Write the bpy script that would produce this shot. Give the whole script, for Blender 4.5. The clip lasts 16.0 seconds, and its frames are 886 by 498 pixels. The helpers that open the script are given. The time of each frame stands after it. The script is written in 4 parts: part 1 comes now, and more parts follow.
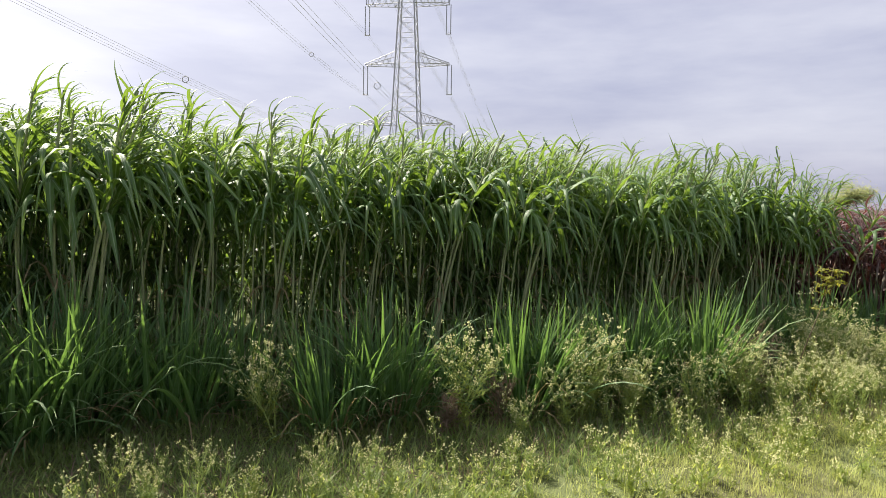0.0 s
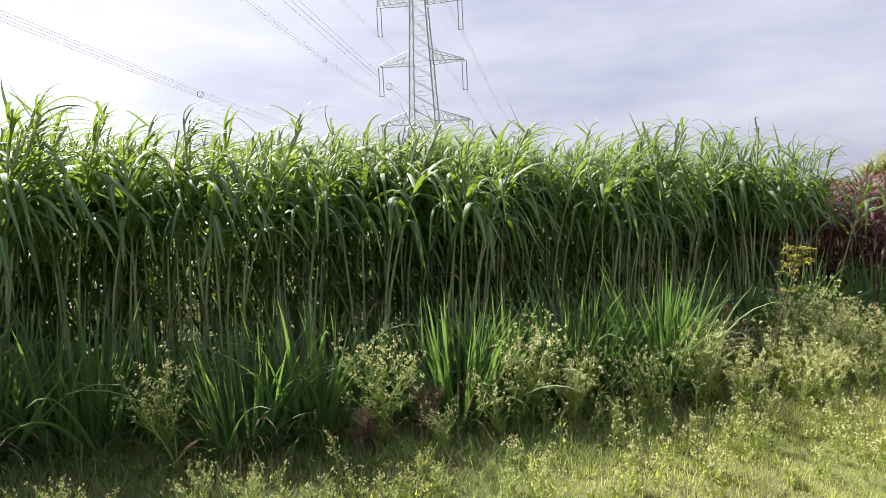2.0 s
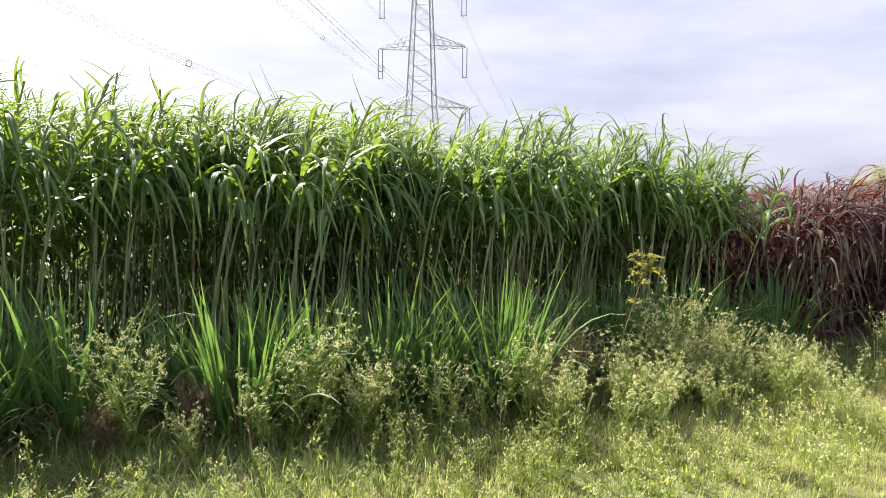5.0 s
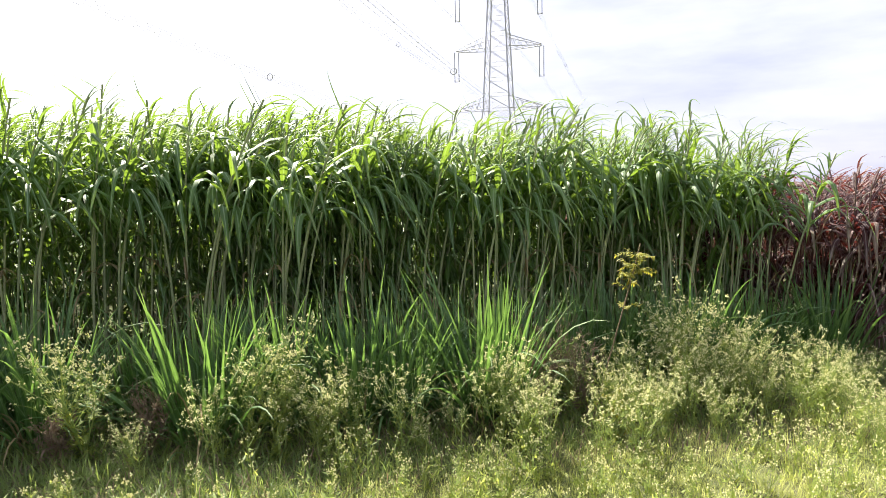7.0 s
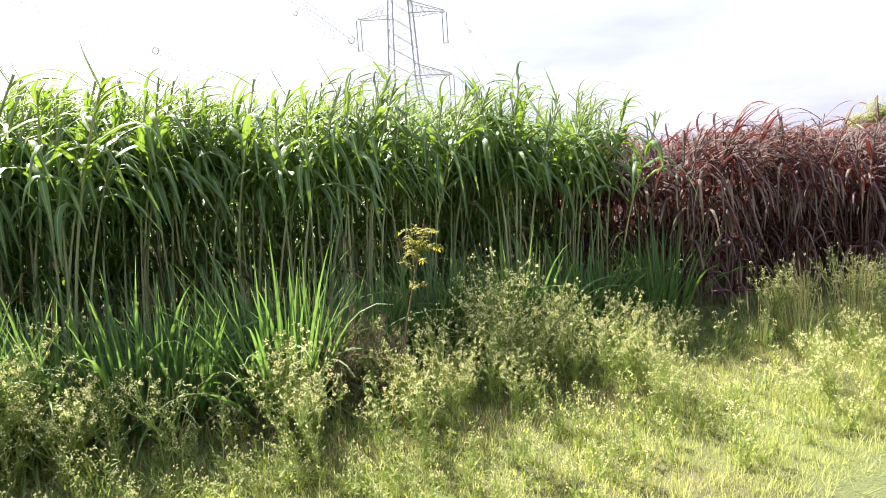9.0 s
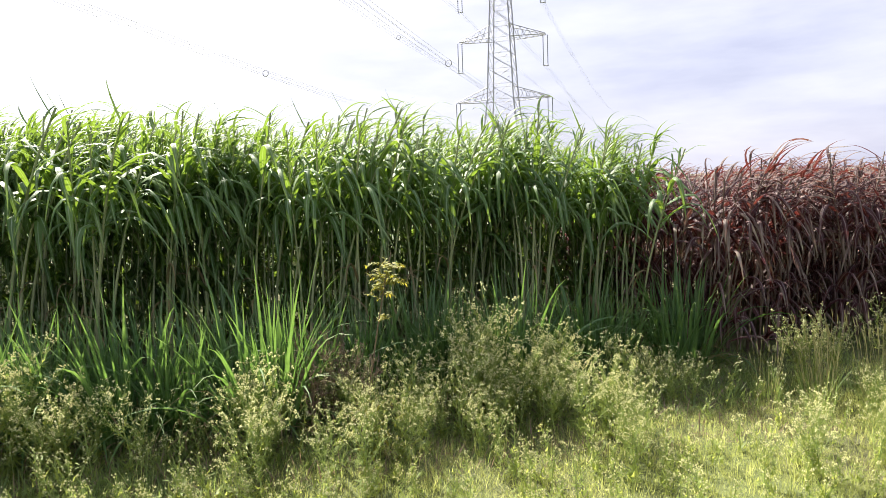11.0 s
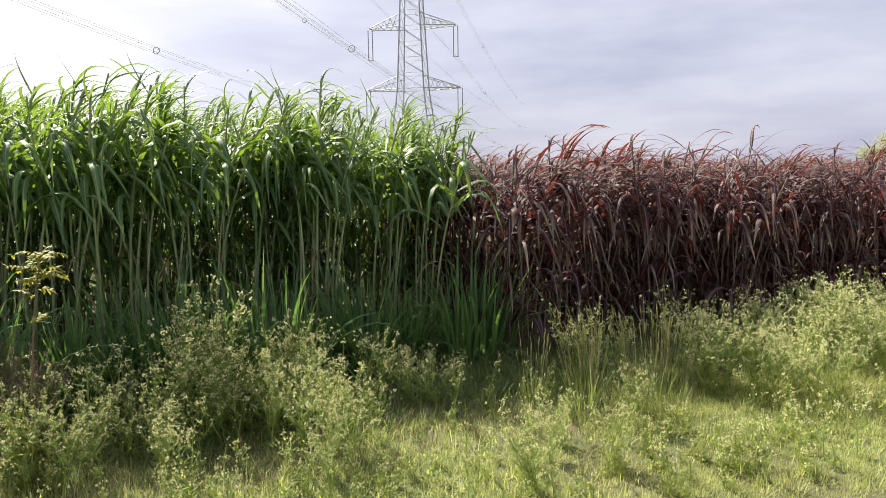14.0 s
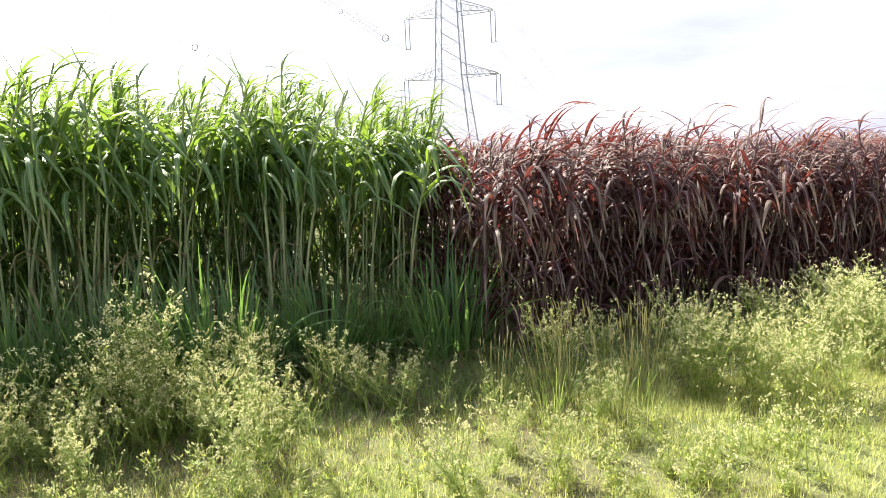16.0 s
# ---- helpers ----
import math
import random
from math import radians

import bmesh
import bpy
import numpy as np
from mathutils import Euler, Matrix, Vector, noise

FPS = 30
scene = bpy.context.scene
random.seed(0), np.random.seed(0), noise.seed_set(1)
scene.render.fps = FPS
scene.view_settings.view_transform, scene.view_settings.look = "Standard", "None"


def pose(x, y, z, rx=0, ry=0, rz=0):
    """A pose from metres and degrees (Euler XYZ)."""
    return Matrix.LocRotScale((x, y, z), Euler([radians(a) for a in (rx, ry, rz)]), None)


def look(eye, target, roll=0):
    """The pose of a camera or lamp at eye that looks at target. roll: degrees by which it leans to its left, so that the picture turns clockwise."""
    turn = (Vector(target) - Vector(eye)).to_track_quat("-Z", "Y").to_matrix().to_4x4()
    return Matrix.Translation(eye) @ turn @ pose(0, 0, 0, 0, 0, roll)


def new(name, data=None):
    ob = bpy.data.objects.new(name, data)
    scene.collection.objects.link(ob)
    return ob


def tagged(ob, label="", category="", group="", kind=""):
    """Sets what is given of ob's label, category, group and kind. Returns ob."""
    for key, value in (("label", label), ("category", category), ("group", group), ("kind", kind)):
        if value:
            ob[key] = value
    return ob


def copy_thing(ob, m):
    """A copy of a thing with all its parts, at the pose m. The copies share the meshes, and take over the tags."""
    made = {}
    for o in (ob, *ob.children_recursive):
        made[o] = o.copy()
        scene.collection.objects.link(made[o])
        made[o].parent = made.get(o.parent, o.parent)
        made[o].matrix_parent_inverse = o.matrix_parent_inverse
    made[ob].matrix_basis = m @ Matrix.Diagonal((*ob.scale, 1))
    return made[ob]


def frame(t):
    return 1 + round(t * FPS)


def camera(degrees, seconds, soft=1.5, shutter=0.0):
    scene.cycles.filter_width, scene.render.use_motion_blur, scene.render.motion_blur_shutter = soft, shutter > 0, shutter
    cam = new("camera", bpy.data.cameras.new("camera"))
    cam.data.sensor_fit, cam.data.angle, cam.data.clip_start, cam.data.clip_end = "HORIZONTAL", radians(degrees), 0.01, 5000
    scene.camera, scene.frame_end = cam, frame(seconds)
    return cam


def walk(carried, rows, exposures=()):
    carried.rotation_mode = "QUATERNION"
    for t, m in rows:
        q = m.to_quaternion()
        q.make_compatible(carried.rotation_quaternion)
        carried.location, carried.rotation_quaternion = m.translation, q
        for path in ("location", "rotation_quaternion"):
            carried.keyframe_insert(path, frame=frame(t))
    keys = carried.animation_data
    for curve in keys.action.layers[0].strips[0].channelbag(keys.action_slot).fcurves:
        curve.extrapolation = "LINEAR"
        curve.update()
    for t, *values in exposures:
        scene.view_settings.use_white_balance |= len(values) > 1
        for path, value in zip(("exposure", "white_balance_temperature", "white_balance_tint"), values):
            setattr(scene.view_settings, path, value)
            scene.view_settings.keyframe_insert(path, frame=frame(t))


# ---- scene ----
cam = camera(68.5, 16.0, soft=0.6)
PATH = [
    (0, (0.888, 0.467, 1.821), (0.884, 2.462, 1.682), 0.9),
    (0.5, (1.101, 0.585, 1.82), (1.125, 2.58, 1.675), -3.0),
    (1, (1.301, 0.625, 1.833), (1.189, 2.609, 1.612), -0.5),
    (1.5, (1.487, 0.711, 1.835), (1.435, 2.705, 1.695), -3.0),
    (2, (1.664, 0.827, 1.806), (1.567, 2.819, 1.659), -2.9),
    (2.5, (1.836, 0.918, 1.814), (1.727, 2.912, 1.719), -1.8),
    (3, (2.061, 1.004, 1.789), (1.94, 2.995, 1.633), -3.6),
    (3.5, (2.284, 1.123, 1.739), (2.232, 3.118, 1.606), -2.4),
    (4, (2.475, 1.235, 1.755), (2.466, 3.227, 1.574), -4.7),
    (4.2, (2.569, 1.282, 1.753), (2.555, 3.274, 1.574), -0.8),
    (6.3, (3.388, 1.506, 1.755), (3.126, 3.48, 1.562), -1.2),
    (6.5, (3.463, 1.552, 1.76), (3.11, 3.514, 1.605), -2.2),
    (7, (3.627, 1.709, 1.736), (3.289, 3.672, 1.558), -1.1),
    (7.5, (3.83, 1.795, 1.725), (3.48, 3.751, 1.495), -2.2),
    (8, (4.059, 1.859, 1.716), (3.75, 3.817, 1.45), -3.2),
    (8.5, (4.237, 2.061, 1.663), (4.136, 4.037, 1.373), 0.1),
    (8.7, (4.315, 2.125, 1.705), (4.258, 4.104, 1.418), -2.9),
    (10.8, (5.117, 2.165, 1.773), (4.794, 4.128, 1.57), -1.2),
    (11, (5.2, 2.163, 1.788), (4.817, 4.115, 1.587), -2.2),
    (11.5, (5.416, 2.239, 1.758), (5.153, 4.215, 1.594), -3.2),
    (12, (5.621, 2.332, 1.753), (5.406, 4.309, 1.537), -2.0),
    (12.5, (5.787, 2.488, 1.734), (5.584, 4.469, 1.55), -2.7),
    (13, (6.006, 2.512, 1.757), (5.749, 4.487, 1.574), -2.1),
    (13.5, (6.171, 2.666, 1.72), (6.071, 4.657, 1.559), -4.0),
    (14, (6.306, 2.84, 1.691), (6.18, 4.822, 1.452), -1.0),
    (14.5, (6.431, 2.926, 1.707), (6.212, 4.901, 1.484), -3.1),
    (15, (6.614, 2.932, 1.689), (6.358, 4.902, 1.456), -3.3),
    (15.5, (6.739, 3.093, 1.661), (6.497, 5.054, 1.352), -2.3),
    (16, (6.87, 3.247, 1.646), (6.609, 5.211, 1.376), -2.5),
]
EXPOSURES = [(0, 1.26), (0.5, 1.53), (1.0, 1.45), (1.5, 1.63), (2.0, 1.35), (2.5, 1.3), (3.0, 1.2), (3.5, 1.3), (4.0, 1.55), (6.3, 1.7), (8.0, 2.02), (11.0, 1.69), (12.0, 1.57), (12.5, 1.54), (13.0, 1.34), (13.5, 1.32), (14.0, 1.33), (14.5, 1.87), (15.0, 1.82), (15.5, 1.92), (16.0, 2.02)]
walk(cam, [(t, look(eye, target, roll)) for t, eye, target, roll in PATH],
     exposures=EXPOSURES)

# ---- world, sun, exposure ----
SUN_AZ, SUN_EL = 42.0, 47.0          # degrees to the left of +y, degrees above the horizon
sun_dir = Vector((-math.sin(radians(SUN_AZ)) * math.cos(radians(SUN_EL)),
                  math.cos(radians(SUN_AZ)) * math.cos(radians(SUN_EL)), math.sin(radians(SUN_EL))))
sun_data = bpy.data.lights.new("sun", "SUN")
sun_data.energy, sun_data.angle, sun_data.color = 5.0, radians(0.9), (1.0, 0.93, 0.80)
new("sun", sun_data).matrix_world = look(sun_dir * 60, (0, 0, 0))


def make_sky():
    world = bpy.data.worlds.new("sky")
    scene.world = world
    world.use_nodes = True
    nt = world.node_tree
    nt.nodes.clear()
    N, L = nt.nodes.new, nt.links.new
    out, bg = N("ShaderNodeOutputWorld"), N("ShaderNodeBackground")
    sky = N("ShaderNodeTexSky")
    sky.sky_type, sky.sun_disc = "NISHITA", False
    sky.sun_elevation, sky.sun_rotation = radians(SUN_EL), radians(-SUN_AZ)
    sky.air_density, sky.dust_density = 1.0, 2.5
    scaled = N("ShaderNodeMix")
    scaled.data_type, scaled.blend_type = "RGBA", "MULTIPLY"
    scaled.inputs[0].default_value = 1.0
    L(sky.outputs[0], scaled.inputs[6])
    scaled.inputs[7].default_value = (0.10, 0.10, 0.10, 1)
    # thin high cloud, drawn out along the horizon
    tc, mp, nz, ramp = N("ShaderNodeTexCoord"), N("ShaderNodeMapping"), N("ShaderNodeTexNoise"), N("ShaderNodeValToRGB")
    mp.inputs["Scale"].default_value = (1.6, 1.6, 7.0)
    mp.inputs["Rotation"].default_value = (0.12, -0.10, 0.5)
    L(tc.outputs["Generated"], mp.inputs["Vector"])
    L(mp.outputs[0], nz.inputs["Vector"])
    nz.inputs["Scale"].default_value, nz.inputs["Detail"].default_value = 1.5, 7
    nz.inputs["Roughness"].default_value = 0.55
    ramp.color_ramp.elements[0].position, ramp.color_ramp.elements[1].position = 0.36, 0.66
    ramp.color_ramp.elements[0].color = (0.46, 0.47, 0.63, 1)
    ramp.color_ramp.elements[1].color = (0.70, 0.70, 0.81, 1)
    L(nz.outputs["Fac"], ramp.inputs[0])
    # the veil is brightest round the sun
    dot, pw, mul = N("ShaderNodeVectorMath"), N("ShaderNodeMath"), N("ShaderNodeMath")
    dot.operation, pw.operation, mul.operation = "DOT_PRODUCT", "POWER", "MULTIPLY"
    L(tc.outputs["Generated"], dot.inputs[0])
    dot.inputs[1].default_value = sun_dir
    clampd = N("ShaderNodeClamp")
    L(dot.outputs["Value"], clampd.inputs[0])
    L(clampd.outputs[0], pw.inputs[0])
    pw.inputs[1].default_value = 6.0
    L(pw.outputs[0], mul.inputs[0])
    mul.inputs[1].default_value = 0.22
    glow = N("ShaderNodeMix")
    glow.data_type, glow.blend_type, glow.clamp_result = "RGBA", "ADD", False
    glow.clamp_factor = False
    L(mul.outputs[0], glow.inputs[0])
    L(ramp.outputs[0], glow.inputs[6])
    glow.inputs[7].default_value = (1.0, 0.96, 0.92, 1)
    low = Vector((sun_dir.x, sun_dir.y, 0.10)).normalized()
    dot2, clamp2, pw2, mul2 = N("ShaderNodeVectorMath"), N("ShaderNodeClamp"), N("ShaderNodeMath"), N("ShaderNodeMath")
    dot2.operation, pw2.operation, mul2.operation = "DOT_PRODUCT", "POWER", "MULTIPLY"
    L(tc.outputs["Generated"], dot2.inputs[0])
    dot2.inputs[1].default_value = low
    L(dot2.outputs["Value"], clamp2.inputs[0])
    L(clamp2.outputs[0], pw2.inputs[0])
    pw2.inputs[1].default_value = 14.0
    L(pw2.outputs[0], mul2.inputs[0])
    mul2.inputs[1].default_value = 0.34
    veil = N("ShaderNodeMix")
    veil.data_type, veil.blend_type, veil.clamp_result, veil.clamp_factor = "RGBA", "ADD", False, False
    L(mul2.outputs[0], veil.inputs[0])
    L(glow.outputs[2], veil.inputs[6])
    veil.inputs[7].default_value = (1.0, 0.98, 0.95, 1)
    mix = N("ShaderNodeMix")
    mix.data_type = "RGBA"
    mix.inputs[0].default_value = 0.82
    L(scaled.outputs[2], mix.inputs[6])
    L(veil.outputs[2], mix.inputs[7])
    L(mix.outputs[2], bg.inputs[0])
    bg.inputs[1].default_value = 0.475
    L(bg.outputs[0], out.inputs[0])


make_sky()

# ---- plan: u runs along the field's edge, v into the field ----
EDGE = radians(25.0)
CA, SA = math.cos(EDGE), math.sin(EDGE)
WIND = np.array((CA, SA, 0.0))


def lay(x, y):
    """Height of the ground: a long fall, with small humps near the path."""
    x, y = np.asarray(x, float), np.asarray(y, float)
    near = np.exp(-((x - 4) ** 2 + (y - 6) ** 2) / 600)
    humps = 0.025 * np.sin(x * 2.1 + 1.3 * np.sin(y * 1.7)) * np.sin(y * 2.6) + 0.012 * np.sin(x * 6.1 + y * 4.3)
    return 0.15 - 0.25 * np.tanh((x - 4.0) / 6.0) + near * humps


def spot(u, v, up=0.0):
    x, y = u * CA - v * SA, u * SA + v * CA
    return Vector((x, y, float(lay(x, y)) + up))


def spots(u, v):
    u, v = np.asarray(u, float), np.asarray(v, float)
    x, y = u * CA - v * SA, u * SA + v * CA
    return np.stack([x, y, lay(x, y)], 1)


# ---- materials ----
def rgba(c):
    return (c[0], c[1], c[2], 1.0)


def tree_of(name):
    m = bpy.data.materials.new(name)
    m.use_nodes = True
    nt = m.node_tree
    nt.nodes.clear()
    return m, nt, nt.nodes.new, nt.links.new


def mixc(nt, fac, a, b, mode="MIX"):
    n = nt.nodes.new("ShaderNodeMix")
    n.data_type, n.blend_type = "RGBA", mode
    for i, x in ((0, fac), (6, a), (7, b)):
        if isinstance(x, (int, float)):
            n.inputs[i].default_value = x
        elif isinstance(x, tuple):
            n.inputs[i].default_value = rgba(x)
        else:
            nt.links.new(x, n.inputs[i])
    return n.outputs[2]


def calc(nt, op, a, b=0.0, c=None, clamp=False):
    n = nt.nodes.new("ShaderNodeMath")
    n.operation, n.use_clamp = op, clamp
    for i, x in enumerate((a, b) if c is None else (a, b, c)):
        if isinstance(x, (int, float)):
            n.inputs[i].default_value = x
        else:
            nt.links.new(x, n.inputs[i])
    return n.outputs[0]


def leaf_material(name, dark, light, rib, dry, through_col, thin=0.45, rough=0.42, dry_amount=0.3, ribbed=True, sheen=0.5):
    m, nt, N, L = tree_of(name)
    out, bsdf, tl, ms = N("ShaderNodeOutputMaterial"), N("ShaderNodeBsdfPrincipled"), N("ShaderNodeBsdfTranslucent"), N("ShaderNodeMixShader")
    oi, geo, uvn, nz, fine = N("ShaderNodeObjectInfo"), N("ShaderNodeNewGeometry"), N("ShaderNodeUVMap"), N("ShaderNodeTexNoise"), N("ShaderNodeTexNoise")
    uvn.uv_map = "UVMap"
    L(geo.outputs["Position"], nz.inputs["Vector"])
    nz.inputs["Scale"].default_value, nz.inputs["Detail"].default_value = 3.0, 3
    L(geo.outputs["Position"], fine.inputs["Vector"])
    fine.inputs["Scale"].default_value, fine.inputs["Detail"].default_value = 45.0, 4
    r = calc(nt, "FRACT", calc(nt, "ADD", oi.outputs["Random"], geo.outputs["Random Per Island"]))
    f = calc(nt, "ADD", calc(nt, "MULTIPLY", r, 0.65), calc(nt, "MULTIPLY", nz.outputs["Fac"], 0.6))
    f = calc(nt, "SUBTRACT", f, 0.1, clamp=True)
    col = mixc(nt, f, dark, light)
    col = mixc(nt, calc(nt, "MULTIPLY", fine.outputs["Fac"], 0.5), col, tuple(0.5 * x for x in dark))
    sep = N("ShaderNodeSeparateXYZ")
    L(uvn.outputs[0], sep.inputs[0])
    # withered tips and blotches
    tip = calc(nt, "ADD", calc(nt, "MULTIPLY", sep.outputs["Y"], 0.55), calc(nt, "MULTIPLY", nz.outputs["Fac"], 0.5))
    tip = calc(nt, "ADD", tip, calc(nt, "MULTIPLY", r, 0.25))
    tip = calc(nt, "MULTIPLY", calc(nt, "SUBTRACT", tip, 0.86 - 0.25 * dry_amount), 3.0, clamp=True)
    col = mixc(nt, calc(nt, "MULTIPLY", tip, dry_amount), col, dry)
    if ribbed:
        off = calc(nt, "ABSOLUTE", calc(nt, "SUBTRACT", sep.outputs["X"], 0.5))
        ribf = calc(nt, "SUBTRACT", 1.0, calc(nt, "MULTIPLY", off, 9.0), clamp=True)
        col = mixc(nt, calc(nt, "MULTIPLY", ribf, 0.7), col, rib)
        wave = calc(nt, "SINE", calc(nt, "MULTIPLY", sep.outputs["X"], 75.0))
        bump = N("ShaderNodeBump")
        bump.inputs["Strength"].default_value, bump.inputs["Distance"].default_value = 0.25, 0.002
        L(wave, bump.inputs["Height"])
        L(bump.outputs[0], bsdf.inputs["Normal"])
    L(col, bsdf.inputs["Base Color"])
    bsdf.inputs["Roughness"].default_value = rough
    bsdf.inputs["Specular IOR Level"].default_value = sheen
    L(mixc(nt, 0.65, col, through_col), tl.inputs["Color"])
    ms.inputs[0].default_value = thin
    L(bsdf.outputs[0], ms.inputs[1])
    L(tl.outputs[0], ms.inputs[2])
    L(ms.outputs[0], out.inputs[0])
    return m


def plain_material(name, a, b, scale=8.0, rough=0.7, metal=0.0, bump=0.3, stretch=(1, 1, 1)):
    m, nt, N, L = tree_of(name)
    out, bsdf = N("ShaderNodeOutputMaterial"), N("ShaderNodeBsdfPrincipled")
    geo, mp, n1, n2, oi = N("ShaderNodeTexCoord"), N("ShaderNodeMapping"), N("ShaderNodeTexNoise"), N("ShaderNodeTexNoise"), N("ShaderNodeObjectInfo")
    L(geo.outputs["Object"], mp.inputs["Vector"])
    mp.inputs["Scale"].default_value = stretch
    for n, s in ((n1, scale), (n2, scale * 7)):
        L(mp.outputs[0], n.inputs["Vector"])
        n.inputs["Scale"].default_value, n.inputs["Detail"].default_value = s, 5
    f = calc(nt, "ADD", calc(nt, "MULTIPLY", n1.outputs["Fac"], 0.7), calc(nt, "MULTIPLY", n2.outputs["Fac"], 0.5))
    f = calc(nt, "ADD", f, calc(nt, "MULTIPLY", oi.outputs["Random"], 0.3))
    f = calc(nt, "SUBTRACT", f, 0.3, clamp=True)
    L(mixc(nt, f, a, b), bsdf.inputs["Base Color"])
    bsdf.inputs["Roughness"].default_value, bsdf.inputs["Metallic"].default_value = rough, metal
    bp = N("ShaderNodeBump")
    bp.inputs["Strength"].default_value, bp.inputs["Distance"].default_value = bump, 0.01
    L(n2.outputs["Fac"], bp.inputs["Height"])
    L(bp.outputs[0], bsdf.inputs["Normal"])
    L(bsdf.outputs[0], out.inputs[0])
    return m


M_LEAF = leaf_material("cane_leaf", (0.038, 0.094, 0.032), (0.155, 0.275, 0.082), (0.40, 0.49, 0.31), (0.42, 0.38, 0.18), (0.40, 0.59, 0.04), thin=0.30, rough=0.5, dry_amount=0.3, sheen=0.45)
M_RED = leaf_material("purple_leaf", (0.024, 0.010, 0.015), (0.128, 0.060, 0.060), (0.42, 0.33, 0.30), (0.54, 0.51, 0.37), (0.40, 0.07, 0.05), thin=0.20, rough=0.55, dry_amount=0.65, sheen=0.28)
M_CLUMP = leaf_material("tuft_leaf", (0.046, 0.118, 0.036), (0.135, 0.250, 0.078), (0.26, 0.36, 0.18), (0.42, 0.38, 0.17), (0.27, 0.47, 0.07), thin=0.31, rough=0.5, dry_amount=0.3, sheen=0.4)
M_DRYLEAF = leaf_material("withered_leaf", (0.20, 0.15, 0.07), (0.36, 0.29, 0.15), (0.40, 0.34, 0.2), (0.30, 0.20, 0.10), (0.45, 0.33, 0.14), thin=0.3, rough=0.75, dry_amount=0.5)
M_GRASS = leaf_material("turf_blade", (0.190, 0.235, 0.064), (0.550, 0.580, 0.210), (0.2, 0.25, 0.1), (0.68, 0.60, 0.36), (0.88, 0.90, 0.30), thin=0.48, rough=0.5, dry_amount=0.30, ribbed=False, sheen=0.3)
# coarse grass; its darker tone also stands in for the canes' shade
M_COARSE_SHADE = leaf_material("shade_toned_coarse_blade", (0.062, 0.112, 0.032), (0.200, 0.280, 0.080), (0.2, 0.25, 0.1), (0.40, 0.33, 0.17), (0.46, 0.58, 0.13), thin=0.40, rough=0.5, dry_amount=0.35, ribbed=False, sheen=0.3)
M_WEED = leaf_material("weed_leaf", (0.085, 0.145, 0.030), (0.290, 0.370, 0.090), (0.2, 0.25, 0.1), (0.48, 0.40, 0.17), (0.74, 0.78, 0.16), thin=0.48, rough=0.55, dry_amount=0.25, ribbed=False, sheen=0.3)
M_BROWN = leaf_material("dead_weed_leaf", (0.14, 0.10, 0.07), (0.30, 0.22, 0.15), (0.3, 0.2, 0.1), (0.24, 0.15, 0.09), (0.40, 0.28, 0.16), thin=0.3, rough=0.8, dry_amount=0.4, ribbed=False)
M_YELLOW = leaf_material("yellow_leaflet", (0.14, 0.19, 0.03), (0.36, 0.31, 0.05), (0.4, 0.36, 0.1), (0.40, 0.18, 0.05), (0.56, 0.50, 0.06), thin=0.40, rough=0.55, dry_amount=0.5, ribbed=False, sheen=0.25)
M_SEED = leaf_material("straw", (0.25, 0.25, 0.10), (0.45, 0.43, 0.21), (0.4, 0.36, 0.2), (0.44, 0.37, 0.2), (0.60, 0.57, 0.26), thin=0.35, rough=0.7, dry_amount=0.25, ribbed=False)
M_TREE = leaf_material("tree_leaf", (0.18, 0.21, 0.09), (0.33, 0.35, 0.15), (0.2, 0.25, 0.1), (0.36, 0.34, 0.18), (0.60, 0.62, 0.26), thin=0.45, rough=0.6, dry_amount=0.2, ribbed=False)
M_CANE = plain_material("cane_stalk", (0.11, 0.15, 0.06), (0.46, 0.48, 0.24), 9, 0.5, stretch=(3, 3, 0.8))
M_REDCANE = plain_material("purple_stalk", (0.07, 0.04, 0.035), (0.18, 0.12, 0.08), 9, 0.5, stretch=(3, 3, 0.8))
M_STEM = plain_material("weed_stem", (0.17, 0.25, 0.05), (0.38, 0.45, 0.13), 20, 0.6)
M_BROWNSTEM = plain_material("dead_stem", (0.14, 0.10, 0.06), (0.28, 0.20, 0.13), 20, 0.8)
M_FLOWER = leaf_material("cream_flower", (0.62, 0.61, 0.30), (0.88, 0.86, 0.54), (0.6, 0.6, 0.4), (0.5, 0.42, 0.2), (0.88, 0.84, 0.42), thin=0.42, rough=0.7, dry_amount=0.12, ribbed=False, sheen=0.2)
M_STEEL = plain_material("galvanised_steel", (0.30, 0.30, 0.33), (0.45, 0.45, 0.49), 2, 0.6, metal=0.3)
M_WIRE = plain_material("aluminium_wire", (0.36, 0.36, 0.39), (0.50, 0.50, 0.53), 2, 0.6, metal=0.3)
M_GLASS = plain_material("insulator_glaze", (0.20, 0.21, 0.23), (0.34, 0.35, 0.38), 2, 0.3)
M_BARK = plain_material("bark", (0.10, 0.07, 0.05), (0.20, 0.15, 0.10), 3, 0.9)


